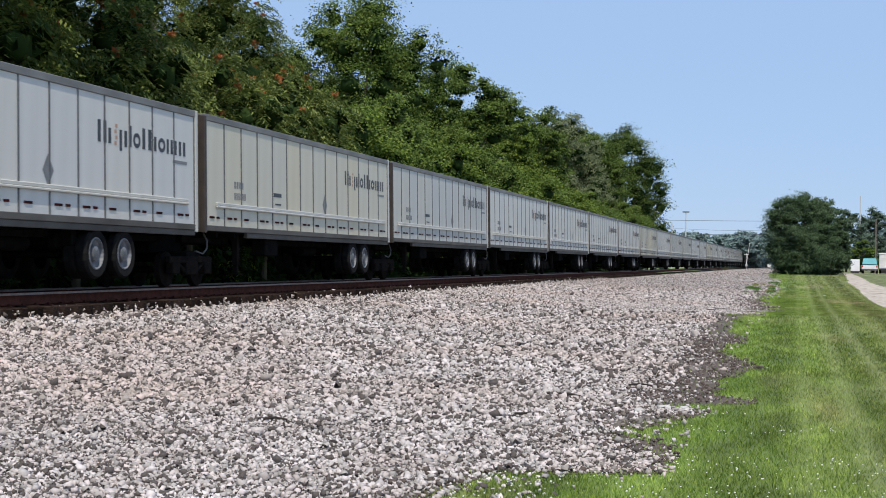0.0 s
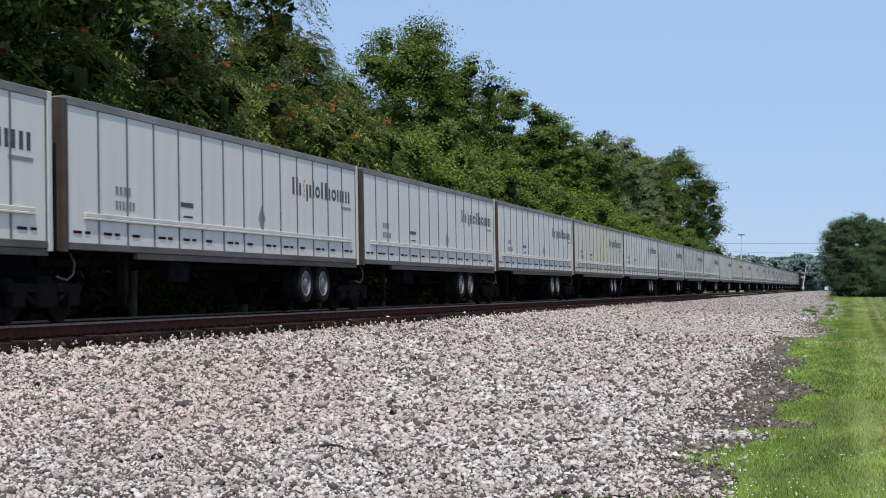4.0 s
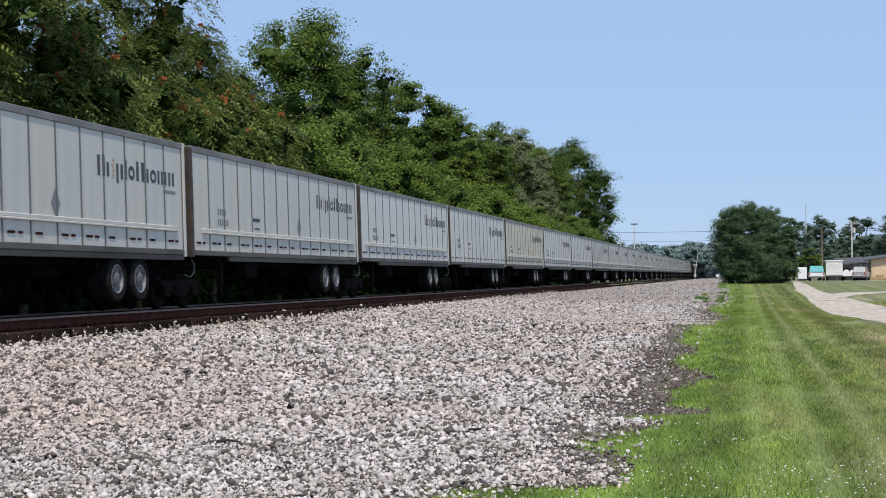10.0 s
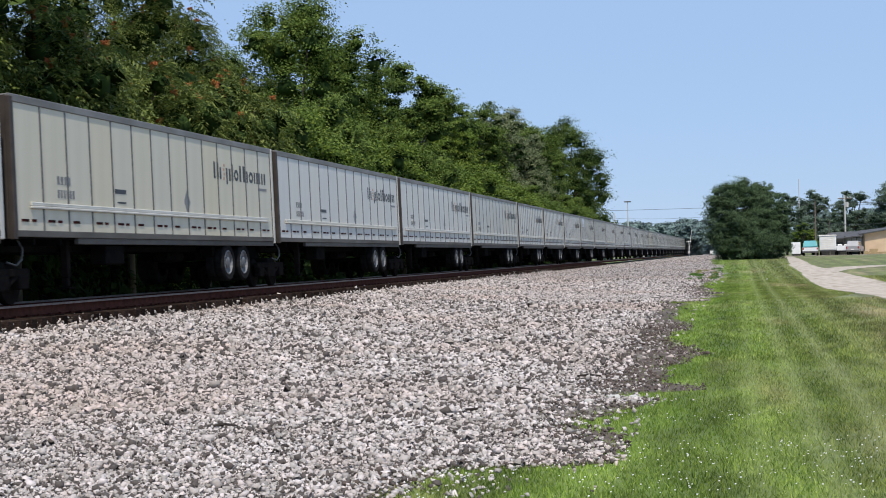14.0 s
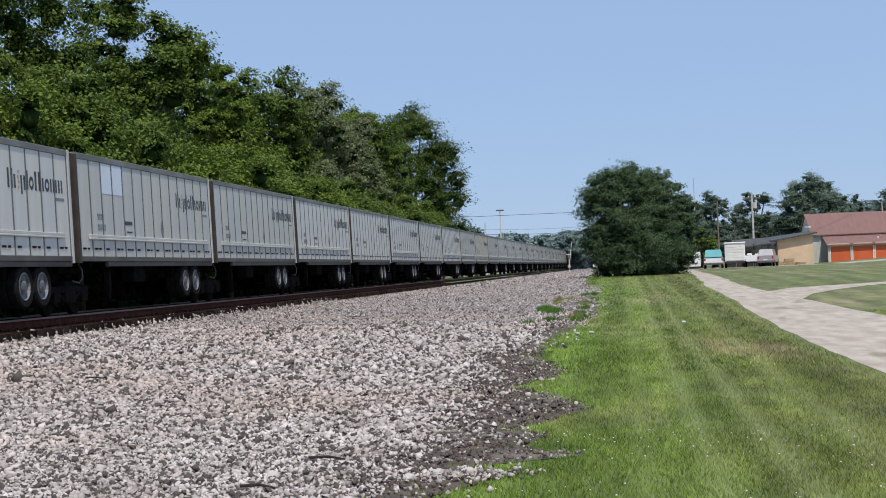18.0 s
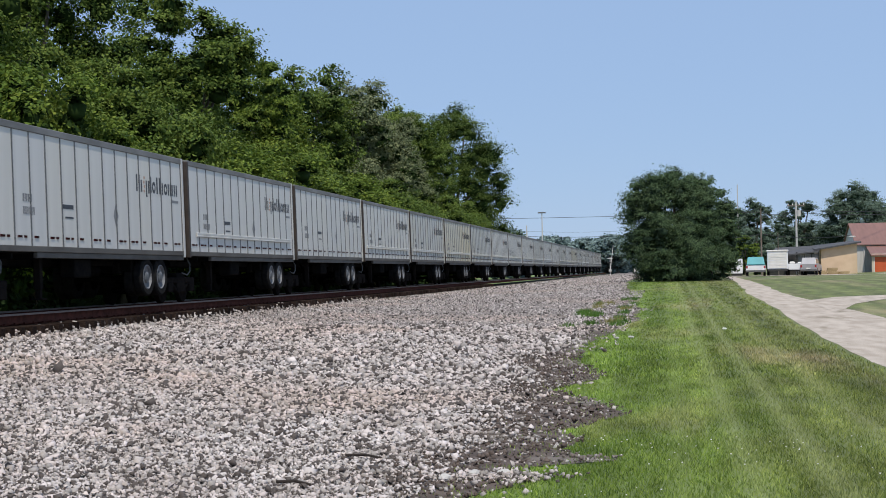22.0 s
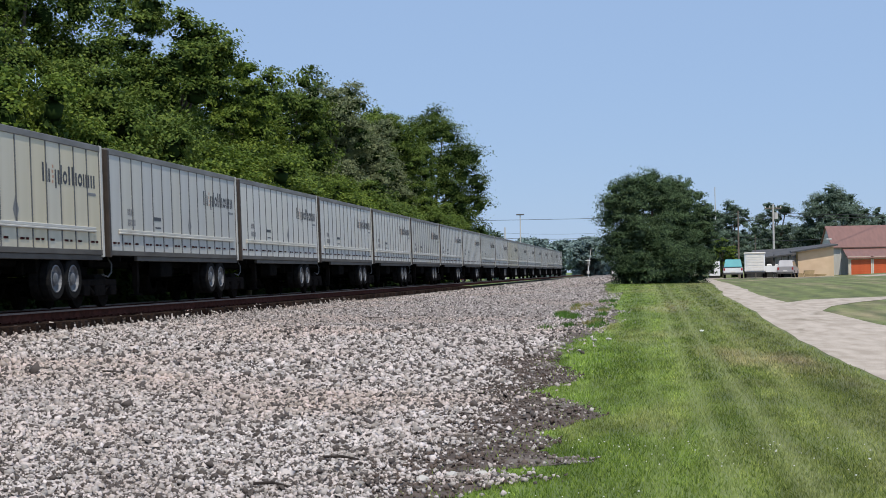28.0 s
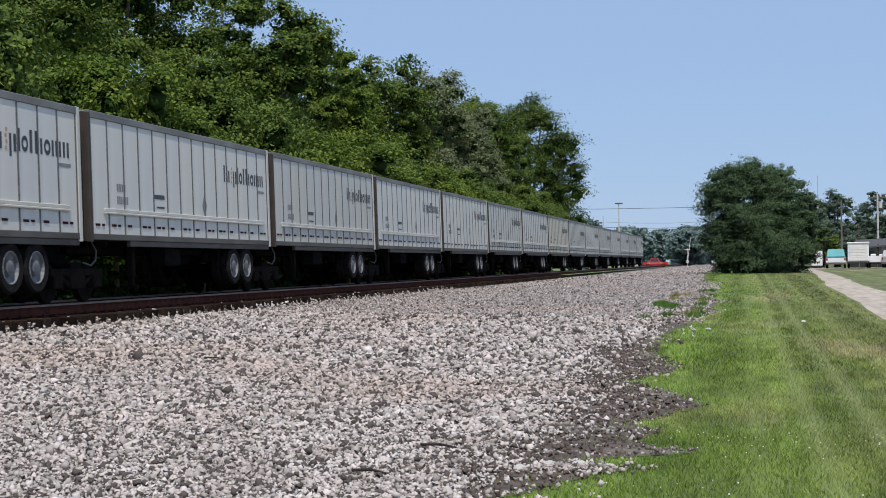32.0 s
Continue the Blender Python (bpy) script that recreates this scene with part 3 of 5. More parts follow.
    for s in (-1, 1):
        bm = boxes((s * 1.0 - 0.07, s * 1.0 + 0.07, -1.25, 1.25, 0.55, 0.72), (s * 1.0 - 0.09, s * 1.0 + 0.09, -0.35, 0.35, 0.28, 0.6), (s * 1.0 - 0.1, s * 1.0 + 0.1, -1.15, -0.75, 0.3, 0.58), (s * 1.0 - 0.1, s * 1.0 + 0.1, 0.75, 1.15, 0.3, 0.58), bevel=0.025)
        for q in (-1, 1):
            tube(bm, (s * 1.0, q * 0.8, 0.58), (s * 1.0, q * 0.28, 0.34), 0.06)
            tube(bm, (s * 1.0, q * 0.16, 0.3), (s * 1.0, q * 0.16, 0.58), 0.075)
        part("side_frame", bm, BOGIE, bog, "dark cast side frame")
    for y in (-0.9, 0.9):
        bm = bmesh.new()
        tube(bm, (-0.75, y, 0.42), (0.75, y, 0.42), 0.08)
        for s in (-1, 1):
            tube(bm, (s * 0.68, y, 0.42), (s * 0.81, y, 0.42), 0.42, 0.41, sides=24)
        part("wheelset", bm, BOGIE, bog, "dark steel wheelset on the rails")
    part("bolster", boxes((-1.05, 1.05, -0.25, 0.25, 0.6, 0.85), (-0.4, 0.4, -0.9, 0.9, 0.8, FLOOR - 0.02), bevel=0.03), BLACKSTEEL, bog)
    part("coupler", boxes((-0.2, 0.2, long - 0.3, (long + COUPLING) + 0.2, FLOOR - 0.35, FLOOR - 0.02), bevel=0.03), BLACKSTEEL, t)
    # hanging air hose
    cu = bpy.data.curves.new("air_hose", "CURVE")
    cu.dimensions, cu.bevel_depth = "3D", 0.022
    sp = cu.splines.new("POLY")
    pts = [(0.9, long + 1.3, 1.3), (0.98, long + 1.34, 1.1), (1.0, long + 1.25, 0.9), (0.98, long + 1.05, 0.78), (0.9, long + 0.8, 0.85)]
    sp.points.add(len(pts) - 1)
    for p, q in zip(sp.points, pts):
        p.co = (*q, 1)
    hose = new("air_hose", cu)
    hose.parent = t
    cu.materials.append(SEAM)
    tagged(hose, "hanging pale air hose")
    return t


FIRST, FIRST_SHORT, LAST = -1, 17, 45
BRAKE_0, BRAKE_1 = 15.5, 17.5                 # the train slows between these times, to match the camera's later view
FAST, SLOW, LEAD_0, LEAD_1 = 15.04, 11.45, 16.30, -44.70
LEAN = -1.4


def train_lead(t):
    """Way along the track of the leading end of trailer 0: steady, slowing, steady again."""
    if t <= BRAKE_0:
        return LEAD_0 - FAST * t
    if t >= BRAKE_1:
        return LEAD_1 - SLOW * t
    d = BRAKE_1 - BRAKE_0
    u = (t - BRAKE_0) / d
    a, b = LEAD_0 - FAST * BRAKE_0, LEAD_1 - SLOW * BRAKE_1
    return a * (1 + 2 * u) * (1 - u) ** 2 + b * u * u * (3 - 2 * u) - FAST * d * u * (1 - u) ** 2 + SLOW * d * u * u * (1 - u)


def train_pose(k, t):
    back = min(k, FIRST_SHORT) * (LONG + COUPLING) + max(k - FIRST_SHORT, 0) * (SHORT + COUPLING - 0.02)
    return pose(TRACK_X, train_lead(t) + back, RAIL_Z, 0, LEAN, 0)


kinds = [(WHITE, 1, "white road-rail trailer with a rub rail and dark mark"), (IVORY, 1, "yellowed ivory road-rail trailer, rust-streaked at its posts"),
         (WHITE, 0, "white smooth-sided road-rail trailer with dark seams"), (GREYED, 2, "grime-greyed white road-rail trailer with red reflectors"),
         (WHITE, 1, "white road-rail trailer with its axles slid forward", 1.0)]
# which kind follows which, from the first trailer on
order = [0, 4, 1, 3, 0, 0, 4, 4, 1, 0, 3, 3, 0, 2, 1, 0, 0, 3,
         0, 0, 0, 3, 3, 0, 2, 0, 2, 0, 3, 1, 3, 0, 0, 0, 3, 0, 2, 3, 0, 1, 3, 0, 3, 2, 0, 3, 0]
trailers, protos = {}, {}
for k in range(FIRST, LAST + 1):
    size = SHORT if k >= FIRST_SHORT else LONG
    pick = (order[k - FIRST], size)
    if pick in protos:
        trailers[k] = copy_thing(protos[pick], train_pose(k, 0))
    else:
        trailers[k] = protos[pick] = trailer(train_pose(k, 0), size, *kinds[pick[0]])


# two newer bright sheets high on one of the greyed trailers
FRESH = surface("fresh_white_sheet", (0.72, 0.76, 0.82), (0.68, 0.72, 0.78), 2, 0.4)
for k in (2, 3):
    new_sheet = part("patch_sheet", boxes((HALF - 0.012, HALF - 0.004, 0.18 + 0.863 * k, 0.98 + 0.863 * k, TOP - 0.98, TOP - 0.18), bevel=0.002), FRESH, trailers[20], "newer bright white patch sheet")


# ---- trees ----
LEAF = surface("broad_leaf", (0.082, 0.13, 0.024), (0.142, 0.2, 0.04), 0.3, 0.6, island=0.4, through_leaf=0.22)
LEAF_DARK = surface("dark_leaf", (0.056, 0.092, 0.02), (0.1, 0.148, 0.03), 0.3, 0.6, island=0.5, through_leaf=0.18)
LEAF_AIL = surface("ailanthus_leaf", (0.095, 0.128, 0.03), (0.165, 0.205, 0.053), 0.3, 0.5, island=0.5, through_leaf=0.22)
LEAF_BRIGHT = surface("bright_leaf", (0.102, 0.16, 0.024), (0.155, 0.215, 0.037), 0.3, 0.6, island=0.45, through_leaf=0.25)
LEAF_GREY = surface("grey_green_leaf", (0.14, 0.17, 0.08), (0.19, 0.22, 0.115), 0.3, 0.65, island=0.35, through_leaf=0.2)
# base colours of these three leaves are lifted to imitate distance haze
LEAF_FAR = surface("hazed_green_leaf", (0.11, 0.16, 0.12), (0.16, 0.215, 0.16), 0.3, 0.7, island=0.35, through_leaf=0.12)
LEAF_BLUE = surface("hazed_blue_leaf", (0.16, 0.22, 0.21), (0.2, 0.27, 0.26), 0.3, 0.7, island=0.3, through_leaf=0.1)
LEAF_ROUND = surface("hazed_dusky_leaf", (0.066, 0.108, 0.05), (0.1, 0.152, 0.075), 0.4, 0.8, island=0.35, through_leaf=0.15)
SEEDS = surface("orange_seed_cluster", (0.42, 0.11, 0.045), (0.36, 0.2, 0.06), 1, 0.8, island=0.3, through_leaf=0.2)
SHADE_LEAF = surface("shade_black_leaf", (0.012, 0.026, 0.008), (0.02, 0.038, 0.012), 0.6, 0.9, island=0.3, through_leaf=0.05)
# crown insides: shade put into the colour; the soft one is lifted for haze
CORE = surface("shade_dark_foliage", (0.022, 0.04, 0.011), (0.032, 0.055, 0.015), 1, 0.95, spec=0.05)
CORE_SOFT = surface("hazed_shade_foliage", (0.042, 0.066, 0.042), (0.055, 0.085, 0.052), 1, 0.95, spec=0.05)
BARK = surface("grey_bark", (0.11, 0.09, 0.07), (0.06, 0.05, 0.042), 4, 0.9, 0.6, 12, stretch=(1, 1, 0.3))


def leaves_on(rng, blobs, per, size):
    """Folded leaves in tufts over the upper outsides of clumps: arrays of verts and triangles."""
    tufts = max(per // 42, 5)
    per = per // tufts
    c = np.repeat(np.array([b[0] for b in blobs]), tufts, 0)
    r = np.repeat(np.array([b[1] for b in blobs]), tufts, 0)
    d = rng.normal(size=(len(c), 3))
    d[:, 2] += 0.75
    d /= np.linalg.norm(d, axis=1)[:, None]
    c = np.repeat(c + d * r * rng.uniform(0.7, 1.06, (len(c), 1)), per, 0)
    r, d = np.repeat(r * rng.uniform(0.7, 1.3, (len(r), 1)), per, 0), np.repeat(d, per, 0)
    n = len(c)
    p = c + rng.normal(size=(n, 3)) * r * [0.22, 0.22, 0.13]
    nrm = d * 0.7 + rng.normal(size=(n, 3)) * 0.42 + [0, 0, 0.35]
    nrm /= np.linalg.norm(nrm, axis=1)[:, None]
    u = np.cross(nrm, rng.normal(size=(n, 3)))
    u /= np.linalg.norm(u, axis=1)[:, None] + 1e-9
    v = np.cross(nrm, u)
    s = size * rng.uniform(0.55, 1.3, (n, 1))
    tip, a, b, tail = p + u * s, p + v * s * 0.55 - nrm * s * 0.2, p - v * s * 0.55 - nrm * s * 0.2, p - u * s * 0.7
    verts = np.stack([tip, a, tail, b], 1).reshape(-1, 3)
    q = np.arange(n)[:, None] * 4
    faces = np.concatenate([q + [0, 1, 2], q + [0, 2, 3]], 1).reshape(-1, 3)
    return verts, faces


def sprays_on(rng, blobs, per, size):
    """Long drooping feather-like leaves: leaflets in pairs along an arching stalk, springing from the clumps."""
    n = len(blobs) * per
    c = np.repeat(np.array([b[0] for b in blobs]), per, 0)
    r = np.repeat(np.array([b[1] for b in blobs]), per, 0)
    d = rng.normal(size=(n, 3))
    d[:, 2] += 0.5
    d /= np.linalg.norm(d, axis=1)[:, None]
    p = c + d * r * rng.uniform(0.75, 1.05, (n, 1))
    out = d * [1, 1, 0.35] + rng.normal(size=(n, 3)) * 0.3
    out /= np.linalg.norm(out, axis=1)[:, None]
    side = np.cross(out, np.array([0, 0, 1.0]) + rng.normal(size=(n, 3)) * 0.25)
    side /= np.linalg.norm(side, axis=1)[:, None] + 1e-9
    long = size * rng.uniform(0.7, 1.3, (n, 1))
    vs = []
    for k in range(5):
        s = 0.2 + 0.2 * k
        at = p + out * long * s - np.array([0, 0, 1.0]) * long * 0.75 * s * s
        for q in (-1, 1):
            leaf = side * q * 0.9 + out * 0.35 - np.array([0, 0, 1.0]) * rng.uniform(0.1, 0.8, (n, 1))
            across = out * 0.8 + rng.normal(size=(n, 3)) * 0.3
            m = long * 0.32 * (1.05 - 0.35 * abs(s - 0.5))
            vs.append(np.stack([at, at + leaf * m * 0.45 + across * m * 0.2, at + leaf * m, at + leaf * m * 0.45 - across * m * 0.2], 1))
    verts = np.stack(vs, 1).reshape(-1, 3)
    q = np.arange(n * 10)[:, None] * 4
    return verts, np.concatenate([q + [0, 1, 2], q + [0, 2, 3]], 1).reshape(-1, 3)


def lumps(rng, blobs, grow):
    verts, faces = [], []
    bm = bmesh.new()
    bmesh.ops.create_icosphere(bm, subdivisions=1, radius=1)
    v0 = np.array([v.co[:] for v in bm.verts])
    f0 = np.array([[v.index for v in f.verts] for f in bm.faces])
    bm.free()
    for k, (c, r) in enumerate(blobs):
        verts.append(np.array(c) + v0 * np.array(r) * grow * (1 + 0.25 * rng.normal(size=(len(v0), 1)) * 0.5))
        faces.append(f0 + k * len(v0))
    return np.concatenate(verts), np.concatenate(faces)


def tree(name, seed, height, width, trunk, shape, leaf, label, per=150, size=0.3, clumps=70, seeds=False, top_heavy=0.0, depth=None, category="tree", core=None, hollow=0.45, feather=False, even=False):
    """One tree standing at its own origin; shape: the crown's fullness low down."""
    rng = np.random.default_rng(seed)
    t = thing(name, Matrix(), label, category)
    blobs = []
    half, tall = width / 2, height - trunk
    dep = (depth or width) / 2
    lobes = [(rng.uniform(-0.45, 0.45), rng.uniform(-0.45, 0.45), rng.uniform(0.2, 0.85)) for _ in range(7)]
    while len(blobs) < clumps:
        x, y, z = rng.uniform(-1, 1, 3)
        h = (z + 1) / 2
        girth = (1 - (1 - h / 0.35) ** 2 * (1 - shape)) if h < 0.35 else math.sqrt(max(1 - ((h - 0.35) / 0.65) ** (2 + top_heavy), 0))
        rr = math.hypot(x, y)
        if rr > girth or rr < girth * hollow and h < 0.75:
            continue
        near = min(math.dist((x, y, h), q) for q in lobes)
        if near > 0.62 and not even:
            continue
        s = rng.uniform(0.1, 0.19) * (0.85 + 0.3 * (1 - h))
        blobs.append(((x * half * 0.86, y * dep * 0.86, trunk + h * tall * 0.94), (s * width * 0.9, s * max(dep * 2, width * 0.6) * 0.9, s * width * 0.75)))
    verts, faces = sprays_on(rng, blobs, per // 5, size * 4.4) if feather else leaves_on(rng, blobs, per, size)
    crown = new("crown", raw("crown", verts, faces, leaf))
    crown.parent = t
    tagged(crown, kind="")
    # dark lumps and leaves paint the shade deep inside the crown
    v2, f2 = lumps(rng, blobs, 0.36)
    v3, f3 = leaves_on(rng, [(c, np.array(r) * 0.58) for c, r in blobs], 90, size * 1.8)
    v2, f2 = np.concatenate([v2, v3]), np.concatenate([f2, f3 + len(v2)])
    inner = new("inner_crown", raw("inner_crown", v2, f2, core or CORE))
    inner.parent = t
    if seeds:
        pick = [((c[0] + rng.normal() * 0.3, c[1] + rng.normal() * 0.3, c[2] + r[2] * 0.85), (0.42, 0.42, 0.3)) for c, r in blobs if rng.random() < 0.85]
        bunch = raw("seed_head", *leaves_on(rng, [((0, 0, 0), (0.12, 0.12, 0.16))], 130, 0.085), SEEDS)
        for c, _ in pick:
            shared("seed_head", bunch, t, Matrix.Translation(c) @ Matrix.Rotation(rng.uniform(0, 6.28), 4, "Z"), "ragged orange seed head")
    bm = bmesh.new()
    tube(bm, (0, 0, -0.3), (0.1, 0, trunk + tall * 0.25), 0.028 * height * 0.7, 0.017 * height * 0.7, 12)
    tube(bm, (0.1, 0, trunk + tall * 0.25), (0.2, 0.1, trunk + tall * 0.7), 0.017 * height * 0.7, 0.006 * height, 10)
    for k in range(9):
        c, _ = blobs[int(rng.integers(len(blobs)))]
        z0 = trunk + tall * rng.uniform(0.0, 0.4)
        tube(bm, (0.1, 0, z0), c, 0.008 * height, 0.003 * height, 8)
    part("trunk", bm, BARK, t)
    return t


def stand(t, x, y, turn=0.0, scale=1.0, sink=0.1):
    t.matrix_basis = Matrix.LocRotScale((x, y, land(x, y) - sink), Euler((0, 0, radians(turn))), (scale, scale, scale))
    return t


tree_rows = [
    # seed, height, width, leaf, x, y, seeds, label
    (2, 17.5, 13.0, LEAF_AIL, -26.5, 58, True, "ailanthus tree hung with orange seed clusters"),
    (14, 15.5, 10.0, LEAF_AIL, -29.5, 74, True, "green tree with a few orange seed clusters"),
    (3, 19.6, 12.5, LEAF, -28.5, 93, False, "tall broad maple with deep green foliage"),
    (15, 19.8, 11.0, LEAF, -28.5, 104, False, "tall maple grown into its neighbour"),
    (4, 19.0, 11.0, LEAF, -27.5, 121, False, "green maple with a rounded shoulder"),
    (16, 17.0, 9.5, LEAF_BRIGHT, -26.5, 134, False, "bright green maple in the row"),
    (5, 18.0, 10.5, LEAF, -26.5, 147, False, "leafy green tree behind the train"),
    (6, 18.8, 11.0, LEAF_GREY, -25.8, 164, False, "grey-green willow with fine foliage"),
    (17, 17.6, 9.5, LEAF_GREY, -25.5, 177, False, "grey-green tree in the row"),
    (7, 19.4, 10.0, LEAF, -25.0, 186, False, "green tree in the row behind the train"),
    (9, 19.0, 10.0, LEAF, -26.0, 196, False, "leafy tree near the end of the row"),
    (8, 22.2, 14.5, LEAF_DARK, -24.0, 209, False, "tall dark tree ending the row"),
]
for seed, h, w, leaf, x, y, seeds, label in tree_rows:
    far = y > 110
    stand(tree("tree", seed, h, w, 1.0, 0.95, leaf, label, clumps=90 if seeds else 100, per=600 if far else 760, size=0.125 if far else 0.105, seeds=seeds, depth=9, top_heavy=1.5, feather=seeds, even=y > 190), x, y)
# a second, lower row that closes the gaps behind the first
for seed, x, y, h in ((51, -34, 98, 16.0), (52, -33, 112, 16.0), (53, -32.5, 130, 15.0), (54, -31.5, 152, 15.0), (55, -30.5, 174, 15.5), (56, -30, 197, 16.0)):
    stand(tree("tree", seed, h, 14.0, 1.0, 0.95, LEAF_DARK, "dark-leaved tree in the second row", clumps=70, per=240, size=0.17, depth=10, top_heavy=2.0, even=True), x, y)
# added trees whose high crowns, above the view, shade the growth beside the track
for seed, x, y, h, w in ((1, -24.0, 36.5, 22.0, 14.5), (41, -23.0, 27, 21.0, 14.0)):
    stand(tree("tree", seed, h, w, 9.6, 0.95, LEAF_DARK, "added tall tree, its crown out of view, shading the growth", clumps=150, per=420, size=0.15, depth=16, top_heavy=1.5, even=True, hollow=0), x, y)
# lower growth in front of the row
bush = tree("bush", 10, 8.5, 11.0, 3.2, 1.0, LEAF_BRIGHT, "bright green bushy undergrowth behind the track", clumps=66, per=820, size=0.112, depth=8, category="bush", hollow=0)
stand(bush, -22, 69, 90)
green_bush = tree("bush", 19, 10.5, 11.0, 3.2, 1.0, LEAF, "leafy green undergrowth before the tree row", clumps=66, per=820, size=0.112, depth=8, category="bush", hollow=0)
stand(green_bush, -22.5, 79, 90)
bush_rows = [(bush, -22, 90, 0, 1.0), (green_bush, -22.5, 100, 1, 1.0), (bush, -22, 111, 1, 1.15), (bush, -21.5, 120, 0, 1.2), (green_bush, -22.5, 130, 0, 1.1), (bush, -21.5, 141, 1, 1.15), (green_bush, -22, 152, 1, 1.1), (green_bush, -22, 165, 0, 1.05),
             (green_bush, -21.5, 178, 1, 1.1), (bush, -21.5, 190, 0, 1.1), (green_bush, -21.8, 198, 0, 1.1)]
for proto, x, y, flip, s in bush_rows:
    copy_thing(proto, Matrix.LocRotScale((x, y, land(x, y) - 0.1), Euler((0, 0, radians(90 + 180 * flip + 11 * math.sin(y)))), (s, s, s if y < 105 else s * 0.78)))
# near-black leaf colour stands for the deep shade behind the train
shade_bush = tree("bush", 11, 3.3, 9.0, 0.0, 1.0, SHADE_LEAF, "low undergrowth with shade painted into its near-black leaves", clumps=80, per=110, size=0.22, depth=3.0, core=CORE, category="bush", even=True)
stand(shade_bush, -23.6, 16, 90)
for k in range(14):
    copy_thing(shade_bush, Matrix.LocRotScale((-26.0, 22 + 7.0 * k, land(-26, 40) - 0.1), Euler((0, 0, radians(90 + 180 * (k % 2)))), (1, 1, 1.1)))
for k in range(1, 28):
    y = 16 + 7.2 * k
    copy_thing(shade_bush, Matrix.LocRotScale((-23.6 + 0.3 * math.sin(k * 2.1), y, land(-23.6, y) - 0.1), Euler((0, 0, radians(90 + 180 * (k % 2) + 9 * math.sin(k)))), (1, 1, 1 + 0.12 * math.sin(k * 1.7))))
tall_shade = tree("bush", 21, 8.5, 12.0, 4.0, 1.0, LEAF_AIL, "bushy ailanthus growth with drooping leaves and orange seeds", clumps=70, per=420, size=0.13, depth=9, category="bush", seeds=True, hollow=0, feather=True)
stand(tall_shade, -22, 34, 90)
for k, (x, y) in enumerate([(-22, 43), (-22, 52), (-22, 60), (-22, 25), (-22, 15)]):
    copy_thing(tall_shade, Matrix.LocRotScale((x, y, land(x, y) - 0.1), Euler((0, 0, radians(90 + 180 * (k % 2)))), (1, 1, 1.05)))
# the lone round tree on the lawn
stand(tree("tree", 12, 7.35, 6.4, 0.0, 0.5, LEAF_ROUND, "round dense dark tree standing alone on the lawn", clumps=200, per=760, size=0.062, depth=6.4, top_heavy=8.0, even=True, core=CORE_SOFT), 0.4, 138)
stand(tree("tree", 13, 6.5, 3.9, 0.0, 0.6, LEAF_ROUND, "smaller tree grown against the round one", clumps=100, per=460, size=0.068, top_heavy=1.0, even=True, core=CORE_SOFT), 2.9, 140)


# ---- sheds, vehicles and poles beyond the lawn ----
CREAM = surface("cream_metal_siding", (0.66, 0.57, 0.46), (0.6, 0.51, 0.41), 1.2, 0.6, 0.1, 6)
PALEWALL = surface("pale_grey_siding", (0.6, 0.58, 0.55), (0.52, 0.5, 0.47), 1.5, 0.6, stretch=(6, 6, 0.4))
TAN = surface("tan_siding", (0.72, 0.53, 0.36), (0.65, 0.47, 0.31), 1.0, 0.7, 0.1, 5)
REDROOF = surface("faded_red_brown_roof", (0.24, 0.125, 0.1), (0.2, 0.105, 0.085), 0.8, 0.6, 0.1, 8, stretch=(4, 0.5, 1))
DARKROOF = surface("dark_shingle_roof", (0.06, 0.06, 0.065), (0.09, 0.088, 0.09), 2, 0.8, 0.3, 12)
ORANGE = surface("orange_roll_door", (0.68, 0.13, 0.04), (0.6, 0.11, 0.035), 1.5, 0.5)
TRIM = surface("white_trim", (0.75, 0.73, 0.69), (0.68, 0.66, 0.62), 2, 0.5)
DARKTRIM = surface("dark_gap", (0.03, 0.03, 0.03), (0.04, 0.038, 0.036), 2, 0.8)
WOODPOLE = surface("weathered_pole_wood", (0.2, 0.16, 0.13), (0.14, 0.115, 0.095), 3, 0.9, stretch=(3, 3, 0.3))
PALEPOLE = surface("pale_grey_pole", (0.58, 0.56, 0.53), (0.48, 0.46, 0.44), 2, 0.6)
WIRE = surface("black_wire", (0.03, 0.03, 0.032), (0.045, 0.045, 0.05), 2, 0.7)
WHITECAR = surface("white_car_paint", (0.78, 0.79, 0.8), (0.72, 0.73, 0.74), 1, 0.3)
SILVER = surface("silver_car_paint", (0.42, 0.41, 0.42), (0.36, 0.35, 0.36), 1, 0.35, metal=0.3)
BLUECAR = surface("blue_car_paint", (0.03, 0.07, 0.24), (0.025, 0.055, 0.2), 1, 0.25)
REDCAR = surface("red_car_paint", (0.5, 0.03, 0.03), (0.42, 0.025, 0.025), 1, 0.3)
TEAL = surface("turquoise_cover", (0.06, 0.36, 0.4), (0.05, 0.3, 0.34), 1, 0.5)
GLASS = surface("dark_car_glass", (0.03, 0.04, 0.05), (0.05, 0.06, 0.07), 1, 0.08)
LAMP = surface("lamp_glass", (0.7, 0.7, 0.66), (0.6, 0.6, 0.58), 1, 0.2)
TAILRED = surface("tail_lamp", (0.35, 0.02, 0.02), (0.3, 0.02, 0.02), 1, 0.3)
GREYCLOTH = surface("grey_tarpaulin", (0.3, 0.3, 0.31), (0.2, 0.2, 0.21), 1.5, 0.8, stretch=(5, 5, 0.5))
PALLET = surface("raw_pallet_wood", (0.5, 0.36, 0.2), (0.4, 0.28, 0.15), 3, 0.85)


